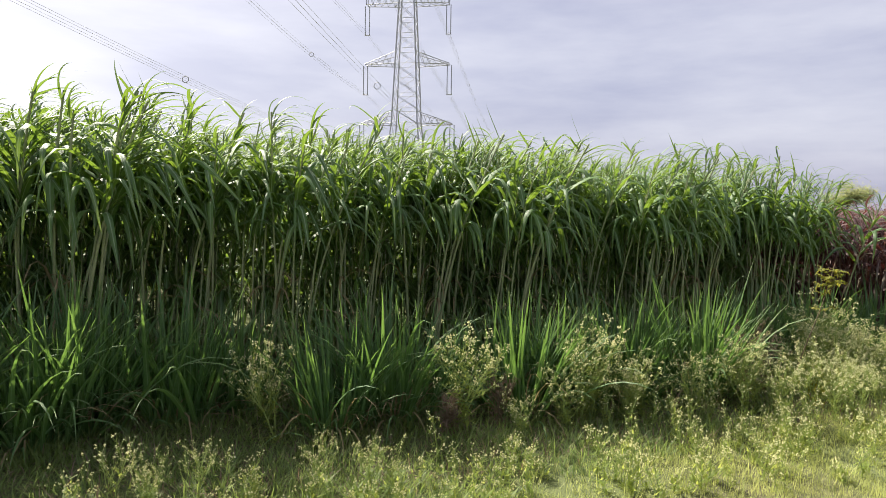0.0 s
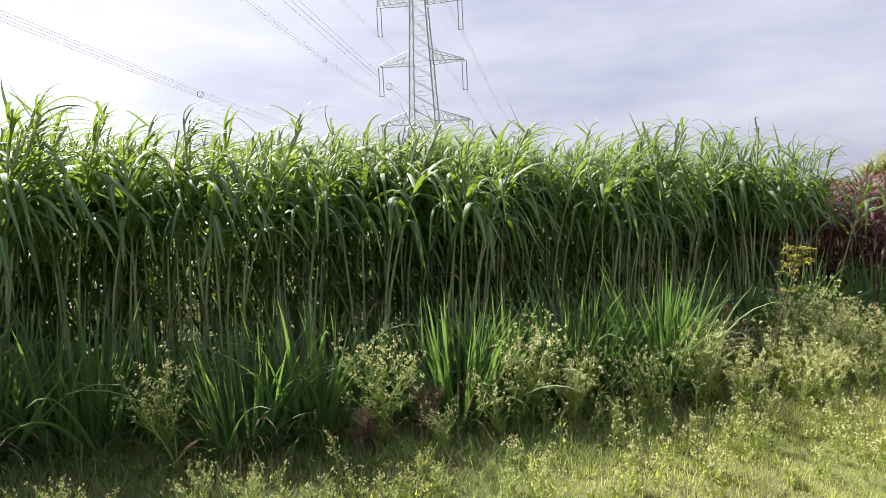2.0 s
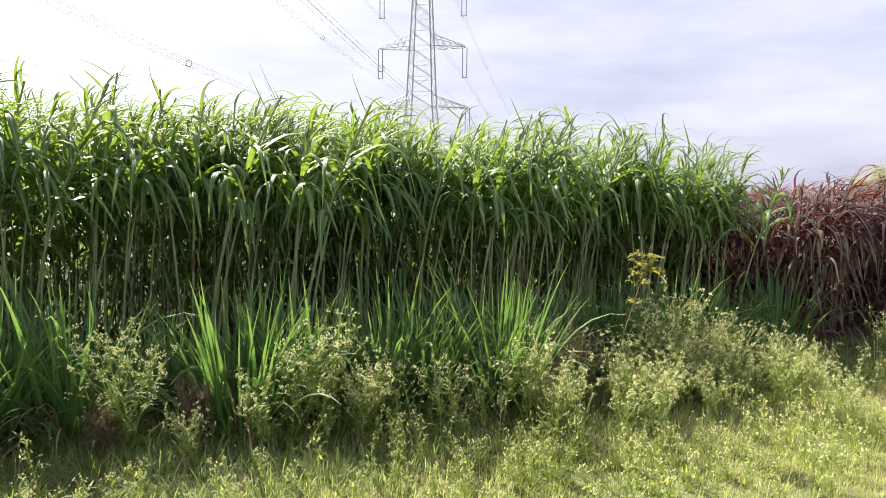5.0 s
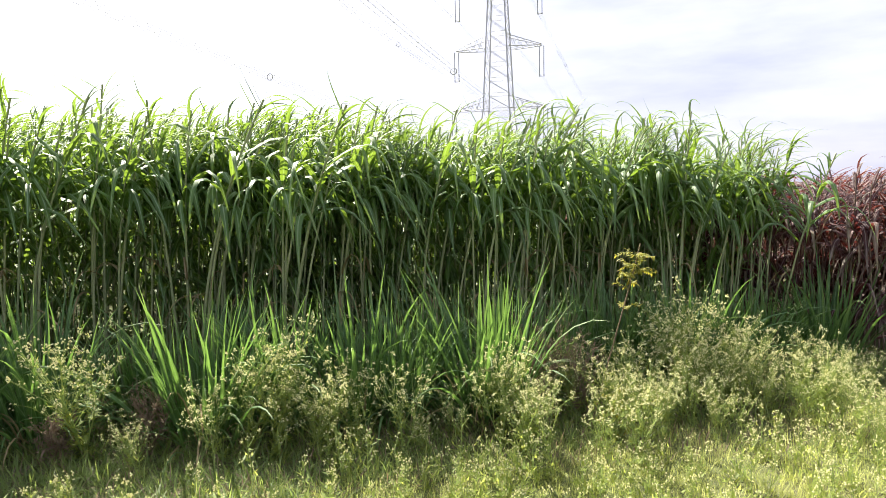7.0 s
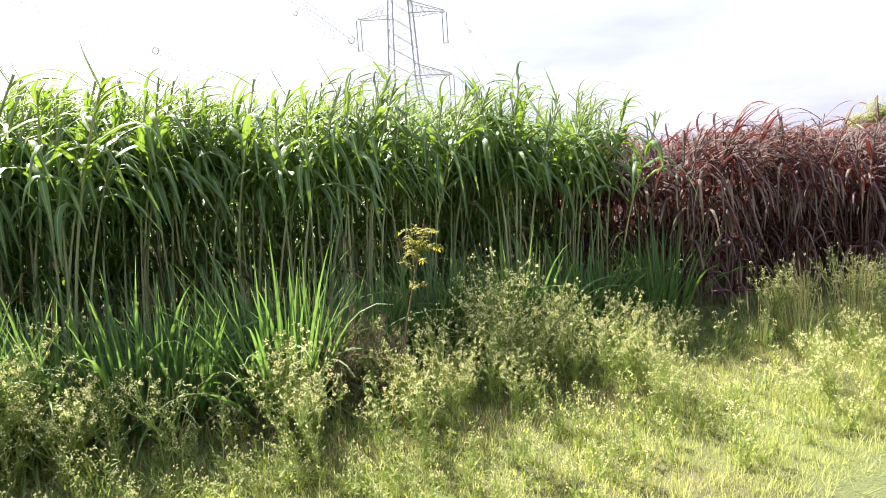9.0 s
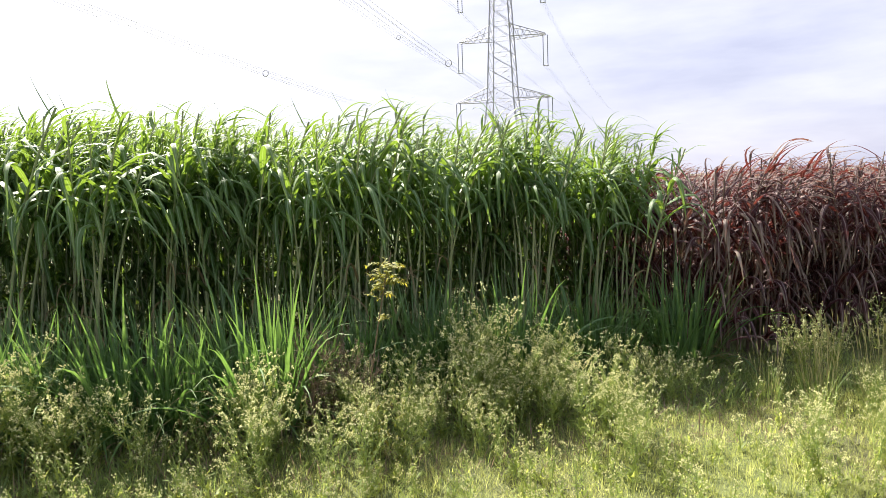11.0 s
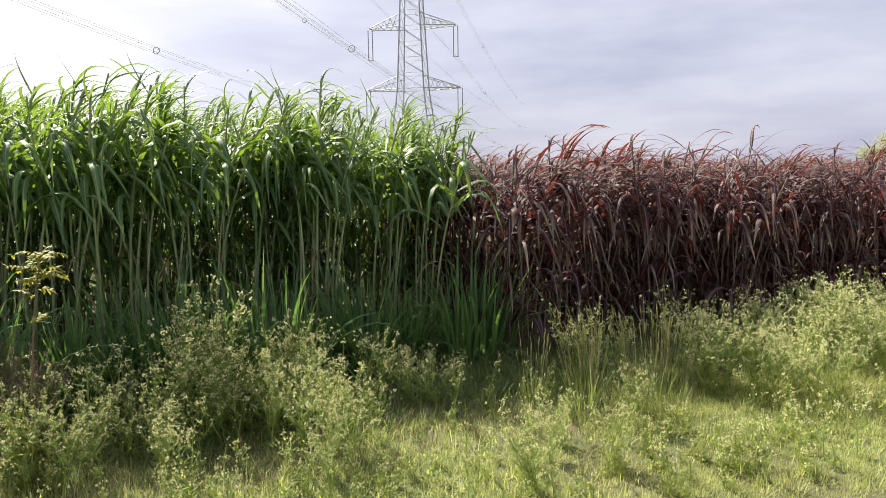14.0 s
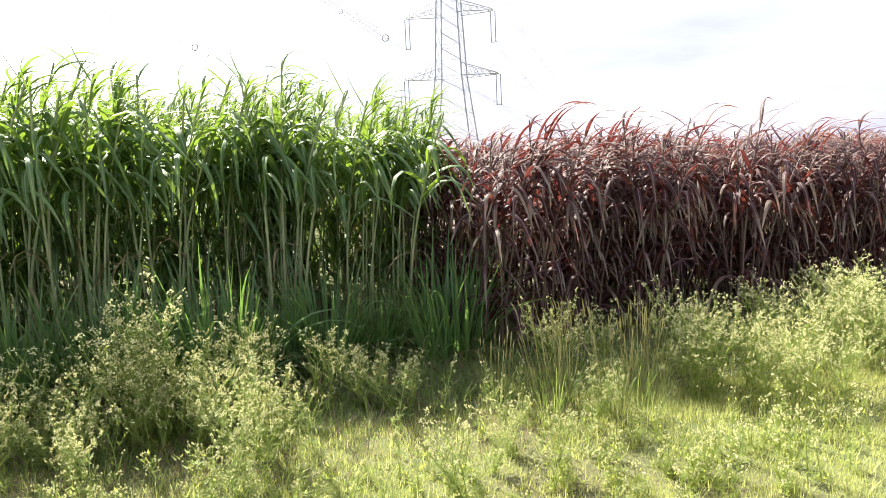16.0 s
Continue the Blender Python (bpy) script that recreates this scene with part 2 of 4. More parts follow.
def soil_material():
    m, nt, N, L = tree_of("soil_and_thatch")
    out, bsdf, geo = N("ShaderNodeOutputMaterial"), N("ShaderNodeBsdfPrincipled"), N("ShaderNodeNewGeometry")
    n = []
    for s, d in ((0.9, 5), (9.0, 6), (70.0, 4)):
        k = N("ShaderNodeTexNoise")
        L(geo.outputs["Position"], k.inputs["Vector"])
        k.inputs["Scale"].default_value, k.inputs["Detail"].default_value = s, d
        n.append(k.outputs["Fac"])
    col = mixc(nt, n[1], (0.050, 0.050, 0.022), (0.17, 0.15, 0.075))
    patch = calc(nt, "MULTIPLY", calc(nt, "SUBTRACT", n[0], 0.32), 4.0, clamp=True)
    col = mixc(nt, calc(nt, "MULTIPLY", patch, 0.8), col, (0.13, 0.17, 0.05))
    col = mixc(nt, calc(nt, "MULTIPLY", n[2], 0.5), col, (0.05, 0.045, 0.025))
    L(col, bsdf.inputs["Base Color"])
    bsdf.inputs["Roughness"].default_value = 0.95
    bp = N("ShaderNodeBump")
    bp.inputs["Strength"].default_value, bp.inputs["Distance"].default_value = 0.6, 0.03
    L(n[2], bp.inputs["Height"])
    L(bp.outputs[0], bsdf.inputs["Normal"])
    L(bsdf.outputs[0], out.inputs[0])
    return m


M_SOIL = soil_material()

# ---- mesh helpers ----
R = np.random.default_rng(11)


def quads_mesh(name, V, Q, UV, material, smooth=True):
    """A mesh of quads from arrays: points, corner indices and a UV for each point."""
    me = bpy.data.meshes.new(name)
    Q = np.asarray(Q, np.int32)
    me.vertices.add(len(V))
    me.vertices.foreach_set("co", np.asarray(V, np.float32).ravel())
    me.loops.add(Q.size)
    me.loops.foreach_set("vertex_index", Q.ravel())
    me.polygons.add(len(Q))
    me.polygons.foreach_set("loop_start", np.arange(0, Q.size, 4, dtype=np.int32))
    me.polygons.foreach_set("use_smooth", np.full(len(Q), smooth))
    uvl = me.uv_layers.new(name="UVMap")
    uvl.data.foreach_set("uv", np.asarray(UV, np.float32)[Q.ravel()].ravel())
    me.materials.append(material)
    me.update(calc_edges=True)
    return me


def join_arrays(items):
    V, Q, T, k = [], [], [], 0
    for v, q, t in items:
        V.append(v), Q.append(np.asarray(q) + k), T.append(t)
        k += len(v)
    return np.concatenate(V), np.concatenate(Q), np.concatenate(T)


def norm(a):
    return a / np.maximum(np.linalg.norm(a, axis=-1, keepdims=True), 1e-9)


def blades(base, az, elev, length, width, droop, wind, seg=7, fold=0.25, twist=0.0, wavy=0.0, rng=R, kink=None):
    """Bent blades: bases, heading and rise in radians, lengths and widths in metres; droop and wind bend them on the way to the tip."""
    base = np.atleast_2d(np.asarray(base, float))
    n = len(base)
    az, elev, length, width, droop, wind, twist = (np.broadcast_to(np.asarray(a, float), (n,)) for a in (az, elev, length, width, droop, wind, twist))
    d = np.stack([np.cos(az) * np.cos(elev), np.sin(az) * np.cos(elev), np.sin(elev)], 1)
    side0 = np.stack([-np.sin(az), np.cos(az), np.zeros(n)], 1)
    p = base.copy()
    cols = 3 if fold else 2
    V = np.zeros((n, seg + 1, cols, 3))
    UV = np.zeros((n, seg + 1, cols, 2))
    for i in range(seg + 1):
        s = i / seg
        w = width * min(1.0, 0.5 + 2.6 * s) * (1.0 - s ** 1.8) * 0.54 + 0.0003
        side = norm(side0 - d * (side0 * d).sum(1, keepdims=True))
        nrm = np.cross(side, d)
        a = (twist * s)[:, None]
        side = side * np.cos(a) + nrm * np.sin(a)
        nrm = np.cross(side, d)
        V[:, i, 0] = p - side * w[:, None]
        V[:, i, -1] = p + side * w[:, None]
        UV[:, i, 0, 0], UV[:, i, -1, 0] = 0.0, 1.0
        if fold:
            V[:, i, 1] = p - nrm * (w * fold * 1.6)[:, None]
            UV[:, i, 1, 0] = 0.5
        UV[:, i, :, 1] = s
        step = (length / seg)[:, None]
        p = p + d * step
        k = np.full(n, 0.35 + 1.3 * s)
        if kink is not None:
            k = np.where(kink > 0, 0.28 + 2.2 * np.exp(-((s - kink) / 0.17) ** 2), k)
        d = d + np.array((0, 0, -1.0)) * (droop * k / seg)[:, None] + WIND * (wind * k / seg)[:, None]
        if wavy:
            d = d + rng.normal(0, wavy, d.shape) / seg
        d = norm(d)
    idx = np.arange(n * (seg + 1) * cols).reshape(n, seg + 1, cols)
    q = [np.stack([idx[:, :-1, c], idx[:, :-1, c + 1], idx[:, 1:, c + 1], idx[:, 1:, c]], -1).reshape(-1, 4) for c in range(cols - 1)]
    return V.reshape(-1, 3), np.concatenate(q), UV.reshape(-1, 2)


def tube(points, radii, sides=6):
    """A tube along points."""
    P, r = np.asarray(points, float), np.broadcast_to(np.asarray(radii, float), (len(points),))
    d = norm(np.gradient(P, axis=0))
    ref = np.where(np.abs(d[:, 2:3]) > 0.9, np.array([[1.0, 0, 0]]), np.array([[0, 0, 1.0]]))
    a = norm(np.cross(d, ref))
    b = np.cross(d, a)
    ang = np.arange(sides) / sides * 2 * math.pi
    V = P[:, None] + r[:, None, None] * (a[:, None] * np.cos(ang)[None, :, None] + b[:, None] * np.sin(ang)[None, :, None])
    UV = np.zeros((len(P), sides, 2))
    UV[..., 0], UV[..., 1] = ang / 7, np.linspace(0, 1, len(P))[:, None]
    idx = np.arange(len(P) * sides).reshape(len(P), sides)
    nxt = np.roll(idx, -1, axis=1)
    Q = np.stack([idx[:-1], nxt[:-1], nxt[1:], idx[1:]], -1).reshape(-1, 4)
    return V.reshape(-1, 3), Q, UV.reshape(-1, 2)


def strut(a, b, r, sides=4):
    a, b = np.asarray(a, float), np.asarray(b, float)
    return tube([a, (a + b) / 2, b], r, sides)


def heads(P, r, flat=0.7):
    """Small round flower heads at P."""
    P = np.asarray(P, float)
    n = len(P)
    r = np.broadcast_to(np.asarray(r, float), (n,))
    ring = [(math.cos(a), math.sin(a)) for a in (0, 2.0944, 4.1888)]
    shape = np.array([(x, y, -flat * 0.6) for x, y in ring] + [(x * 0.35, y * 0.35, flat) for x, y in ring])
    V = P[:, None] + shape[None] * r[:, None, None]
    q = [(j, (j + 1) % 3, 3 + (j + 1) % 3, 3 + j) for j in range(3)]
    Q = np.asarray(q)[None] + (np.arange(n) * 6)[:, None, None]
    return V.reshape(-1, 3), Q.reshape(-1, 4), np.zeros((n * 6, 2))


def part(name, arrays, material, parent, label="", smooth=True, kind=""):
    ob = new(name, quads_mesh(name, *arrays, material, smooth))
    ob.parent = parent
    return tagged(ob, label, kind=kind)


def stuff(name, arrays, material, label, category):
    return tagged(new(name, quads_mesh(name, *arrays, material)), label, category, kind="stuff")


def plant(kind, m):
    """A copy of a plant at the pose m, whatever the size of the plant it is copied from."""
    copy_thing(kind, m).matrix_basis = m


def turned(P, s=1.0, yaw=0.0, lean=(0.0, 0.0)):
    return Matrix.Translation(P) @ pose(0, 0, 0, lean[0], lean[1], yaw) @ Matrix.Scale(s, 4)

# ---- ground ----
def make_ground():
    k = np.linspace(-1, 1, 321)
    g = np.sinh(k * 8.0) / math.sinh(8.0) * 3500
    X, Y = np.meshgrid(g + 4.0, g + 6.0, indexing="ij")
    Z = lay(X, Y)
    n = len(g)
    idx = np.arange(n * n).reshape(n, n)
    Q = np.stack([idx[:-1, :-1], idx[1:, :-1], idx[1:, 1:], idx[:-1, 1:]], -1).reshape(-1, 4)
    V = np.stack([X, Y, Z], -1).reshape(-1, 3)
    ob = new("ground", quads_mesh("ground", V, Q, V[:, :2], M_SOIL))
    tagged(ob, "brown soil with dry thatch and short green cover", "ground", kind="structure")


make_ground()


# ---- tall fodder cane ----
def cane_stem(h, r, lean, rng):
    pts, rad = [], []
    k = 14
    sway = rng.normal(0, 0.03), rng.normal(0, 0.03), rng.uniform(0, 6.3)
    for i in range(k + 1):
        s = i / k
        pts.append((lean[0] * s * s * h + sway[0] * math.sin(sway[2] + 5 * s) * s, lean[1] * s * s * h + sway[1] * math.cos(sway[2] + 4 * s) * s, s * h))
        rad.append(r * (1.0 - 0.45 * s) * (1.18 if i % 2 == 0 else 0.96))
    return tube(pts, rad, 6), np.asarray(pts)


def cane_leaves(count, rng, red=False, low=0.0):
    """The leaves of one cane: broad ones that arch over and hang, then narrow ones swept by the wind.
    Rows of place on the stalk, heading, rise, length, width, droop, wind, twist and where the leaf folds over (0: nowhere)."""
    lo, top = (0.40, 0.62) if red else (0.55, 0.58)
    i = np.arange(count)
    s = ((i + rng.uniform(0, 0.8, count)) / count) ** (0.85 if red else 0.75)
    f = lo + (1.0 - lo) * s
    hid = i < count * low
    f, s = np.where(hid, rng.uniform(0.08, lo, count), f), np.where(hid, 0.0, s)
    az = rng.uniform(0, 6.3) + i * math.pi + np.cumsum(rng.normal(0, 0.8, count))
    U = lambda a, b: rng.uniform(a, b, count)
    hang = s < top
    if red:
        arch = U(20, 65), U(0.44, 0.80), U(0.036, 0.058), U(2.2, 4.6), U(-0.2, 0.9)
        tips = U(15, 58), U(0.34, 0.58), U(0.018, 0.036), U(0.9, 2.4), U(0.8, 2.2)
    else:
        arch = U(30, 70), U(0.50, 0.84), U(0.040, 0.060), U(2.2, 4.6), U(0.1, 0.8)
        tips = U(28, 76), U(0.22, 0.42), U(0.012, 0.026), U(1.0, 2.8), U(0.6, 2.0)
    az = np.where(hang, az, EDGE + rng.normal(0, 1.0 if red else 1.2, count))
    mixed = [np.where(hang, a, b) for a, b in zip(arch, tips)]
    return np.stack([f, az, np.radians(mixed[0]), *mixed[1:], rng.normal(0, 0.4, count), np.where(hang, U(0.22, 0.52), 0.0)])


def on_stalk(pts, f):
    k = np.linspace(0, 1, len(pts))
    return np.stack([np.interp(f * 0.985, k, pts[:, c]) for c in range(3)], 1)


def make_cane(seed, red=False):
    rng = np.random.default_rng(seed)
    thing = new("purple_cane" if red else "green_cane")
    h = rng.uniform(1.60, 1.82) if red else rng.uniform(1.76, 1.96)
    stem, pts = cane_stem(h, rng.uniform(0.007, 0.011) if red else rng.uniform(0.0075, 0.0115), rng.normal(0.03, 0.08, 2) + (0.04, 0.02), rng)
    part("stalk", stem, M_REDCANE if red else M_CANE, thing, "" if red else "pale green jointed stalk")
    rows = cane_leaves(20 if red else 19, rng, red, low=0.12 if red else 0.0)
    for p, (f, az, el, le, wi, dr, wn, tw, kk) in zip(on_stalk(pts, rows[0]), rows.T):
        part("leaf", blades(p, az, el, le, wi, dr, wn, seg=9, fold=0.25, twist=tw, wavy=0.10, rng=rng, kink=kk), M_RED if red else M_LEAF, thing)
    if not red:
        # a withered leaf hangs low on the stalk
        j = rng.integers(2, 7)
        part("withered_leaf", blades(pts[j], rng.uniform(0, 6.3), math.radians(rng.uniform(10, 60)), rng.uniform(0.35, 0.6), 0.02, rng.uniform(3, 5), 0.2, seg=6, fold=0.3, wavy=0.3, rng=rng), M_DRYLEAF, thing, "withered straw-coloured leaf")
    return thing


def far_canes(count, urange, vrange, red, seed, leaf_count=16, seg=6):
    rng = np.random.default_rng(seed)
    feet, rows, stems = [], [], []
    us, vs = rng.uniform(*urange, count), rng.uniform(*vrange, count)
    P = spots(us, vs)
    for p in P:
        h = rng.uniform(1.56, 1.80) if red else rng.uniform(1.94, 2.20) - 0.16 * max(0.0, min(1.0, float(p[0] * CA + p[1] * SA) - 8.4))
        lean = rng.normal(0.03, 0.1, 2) + (0.04, 0.02)
        pts = np.array([(lean[0] * s * s * h, lean[1] * s * s * h, s * h) for s in np.linspace(0, 1, 5)])
        stems.append(tube(pts + p, np.linspace(0.008, 0.005, 5), 4))
        rows.append(cane_leaves(leaf_count, rng, red, 0.22 if red else 0.18))
        feet.append(on_stalk(pts, rows[-1][0]) + p)
    f, az, el, le, wi, dr, wn, tw, kk = np.concatenate(rows, 1)
    leaves = blades(np.concatenate(feet), az, el, le, wi, dr, wn, seg=seg, fold=0, twist=tw, wavy=0.10, rng=rng, kink=kk)
    return leaves, join_arrays(stems)


rng = np.random.default_rng(5)
GREEN_LABEL = "tall green fodder cane with arching strap leaves"
RED_LABEL = "purple-leaved fodder cane with long drooping leaves"
green_kinds = [tagged(make_cane(100 + i), GREEN_LABEL, "fodder cane", "green canes along the field edge") for i in range(10)]
red_kinds = [tagged(make_cane(200 + i, True), RED_LABEL, "fodder cane", "purple canes along the field edge") for i in range(8)]


def plant_row(kinds, count, per_clump, urange, vrange, seed, smin, smax):
    """Canes in clumps that fan out a little from a common foot."""
    rng = np.random.default_rng(seed)
    clumps = max(1, round(count / per_clump))
    for i in range(count):
        c = i % clumps
        cr = np.random.default_rng(1000 * seed + c)
        u0 = urange[0] + (urange[1] - urange[0]) * (c + cr.uniform(0.15, 0.85)) / clumps
        v0 = vrange[0] + (vrange[1] - vrange[0]) * cr.uniform(0, 1)
        grow = cr.uniform(0.98, 1.03) + float(np.interp(u0, (0.5, 2.0, 3.6, 5.5, 7.0, 8.0, 8.6, 9.2, 9.3, 10.5), (0.095, 0.075, 0.095, 0.115, 0.13, 0.14, 0.09, 0.02, 0.03, 0.005)))
        a, r = rng.uniform(0, 6.3), 0.17 * math.sqrt(rng.uniform(0, 1))
        u, v = u0 + r * math.cos(a), v0 + r * math.sin(a)
        near = max(0.0, min(1.0, (4.0 - u) / 3.2)) if u < 9.2 else 0.0
        v -= 0.32 * near
        out = 24 * r
        lean = Matrix.Rotation(radians(out + rng.normal(0, 2)), 4, Vector((-math.sin(a + EDGE), math.cos(a + EDGE), 0)))
        m = Matrix.Translation(spot(u, v, -0.02)) @ lean @ pose(0, 0, 0, 0, 0, rng.uniform(-40, 40)) @ Matrix.Scale(rng.uniform(smin, smax) * grow * (1 + 0.05 * near), 4)
        if i < len(kinds):
            kinds[i].matrix_basis = m
        else:
            plant(kinds[rng.integers(len(kinds))], m)


plant_row(green_kinds, 155, 5, (-3.2, 9.2), (5.40, 6.30), 21, 0.99, 1.05)
plant_row(red_kinds, 100, 6, (9.35, 17.0), (4.92, 5.8), 22, 0.98, 1.05)
for count, ur, vr, seed, n, seg in ((820, (-6.0, 9.45), (6.45, 8.5), 31, 22, 6), (340, (-5.0, 9.35), (5.95, 6.6), 37, 22, 6), (1500, (-12.0, 9.6), (8.3, 16.0), 33, 14, 4), (1100, (-22.0, 10.0), (16.0, 26.0), 35, 10, 4)):
    leaves, stems = far_canes(count, ur, vr, False, seed, n, seg)
    stuff("green_cane_leaves", leaves, M_LEAF, "green strap leaves of canes deep in the field", "fodder cane")
    stuff("green_cane_stalks", stems, M_CANE, "pale green stalks deep in the field", "fodder cane")
for count, ur, vr, seed, n, seg in ((600, (9.2, 22.0), (5.7, 7.9), 32, 23, 6), (1300, (9.3, 32.0), (7.8, 16.0), 34, 14, 4), (800, (9.6, 40.0), (16.0, 26.0), 36, 10, 4)):
    leaves, stems = far_canes(count, ur, vr, True, seed, n, seg)
    stuff("purple_cane_leaves", leaves, M_RED, "purple strap leaves of canes deep in the field", "fodder cane")
    stuff("purple_cane_stalks", stems, M_REDCANE, "dark stalks deep in the field", "fodder cane")


# ---- low grass tufts before the canes ----
def make_tuft(seed):
    rng = np.random.default_rng(seed)
    thing = new("grass_tuft")

    def sheaf(n, spread, le, wi, el, dr):
        a = rng.uniform(0, 2 * math.pi, n)
        rad = spread * np.sqrt(rng.uniform(0, 1, n))
        base = np.stack([np.cos(a) * rad * 1.3, np.sin(a) * rad, np.zeros(n)], 1)
        return blades(base, a + rng.normal(0, 0.6, n), np.radians(rng.uniform(*el, n)), rng.uniform(*le, n), rng.uniform(*wi, n), rng.uniform(*dr, n), rng.uniform(-0.1, 0.18, n), seg=8, fold=0.3, twist=rng.normal(0, 0.5, n), wavy=0.08, rng=rng)
    # the broad outer blades one by one, the fine inner growth together
    for i in range(30):
        if i % 3:
            arr = sheaf(1, 0.26, (0.60, 1.0), (0.024, 0.038), (46, 78), (0.7, 2.6))
        else:
            arr = sheaf(1, 0.18, (0.75, 1.08), (0.024, 0.036), (66, 88), (0.2, 1.2))
        part("blade", arr, M_CLUMP, thing)
    inner = [sheaf(80, 0.20, (0.50, 0.92), (0.014, 0.028), (62, 89), (0.2, 1.6)), sheaf(45, 0.27, (0.30, 0.65), (0.012, 0.022), (35, 75), (1.2, 3.4))]
    part("foliage", join_arrays(inner), M_CLUMP, thing, kind="stuff")
    n = 24
    a = rng.uniform(0, 2 * math.pi, n)
    base = np.stack([np.cos(a) * 0.16, np.sin(a) * 0.16, np.full(n, 0.02)], 1)
    part("dead_foliage", blades(base, a, np.radians(rng.uniform(15, 70, n)), rng.uniform(0.3, 0.65, n), 0.013, rng.uniform(2, 4, n), 0.1, seg=6, fold=0.3, wavy=0.3, rng=rng), M_DRYLEAF, thing, "dry straw-coloured blades", kind="stuff")
    return tagged(thing, "upright bright green grass tuft before the canes", "grass tuft", "grass tufts along the field edge")


TUFTS = [(-1.3, 4.6, 1.1), (-0.8, 4.7, 1.1), (-0.5, 4.9, 1.15), (-0.2, 4.5, 1.1), (0.35, 4.6, 1.05), (0.6, 4.8, 1.1), (0.73, 5.2, 1.0), (1.2, 4.8, 1.0), (1.6, 5.0, 0.9), (2.18, 4.34, 0.93), (2.62, 4.4, 1.05), (3.15, 4.7, 0.75),
         (3.60, 4.25, 0.98), (3.85, 4.6, 0.85), (4.10, 4.47, 0.95), (4.57, 4.31, 0.98), (4.93, 4.4, 0.9), (5.2, 4.8, 0.75), (5.45, 4.25, 1.08), (5.75, 4.45, 0.9), (6.15, 4.7, 0.85),
         (6.64, 4.77, 1.0), (6.95, 4.9, 0.85), (7.36, 4.65, 1.0), (7.75, 4.95, 0.75), (8.16, 4.9, 0.95), (8.6, 5.1, 0.7), (9.15, 4.98, 1.05)]
tuft_kinds = [make_tuft(340 + i) for i in range(6)]
for i, (u, v, s) in enumerate(TUFTS):
    m = turned(spot(u, v, -0.01), s * 1.10, rng.uniform(0, 360))
    if i < len(tuft_kinds):
        tuft_kinds[i].matrix_basis = m
    else:
        plant(tuft_kinds[rng.integers(len(tuft_kinds))], m)


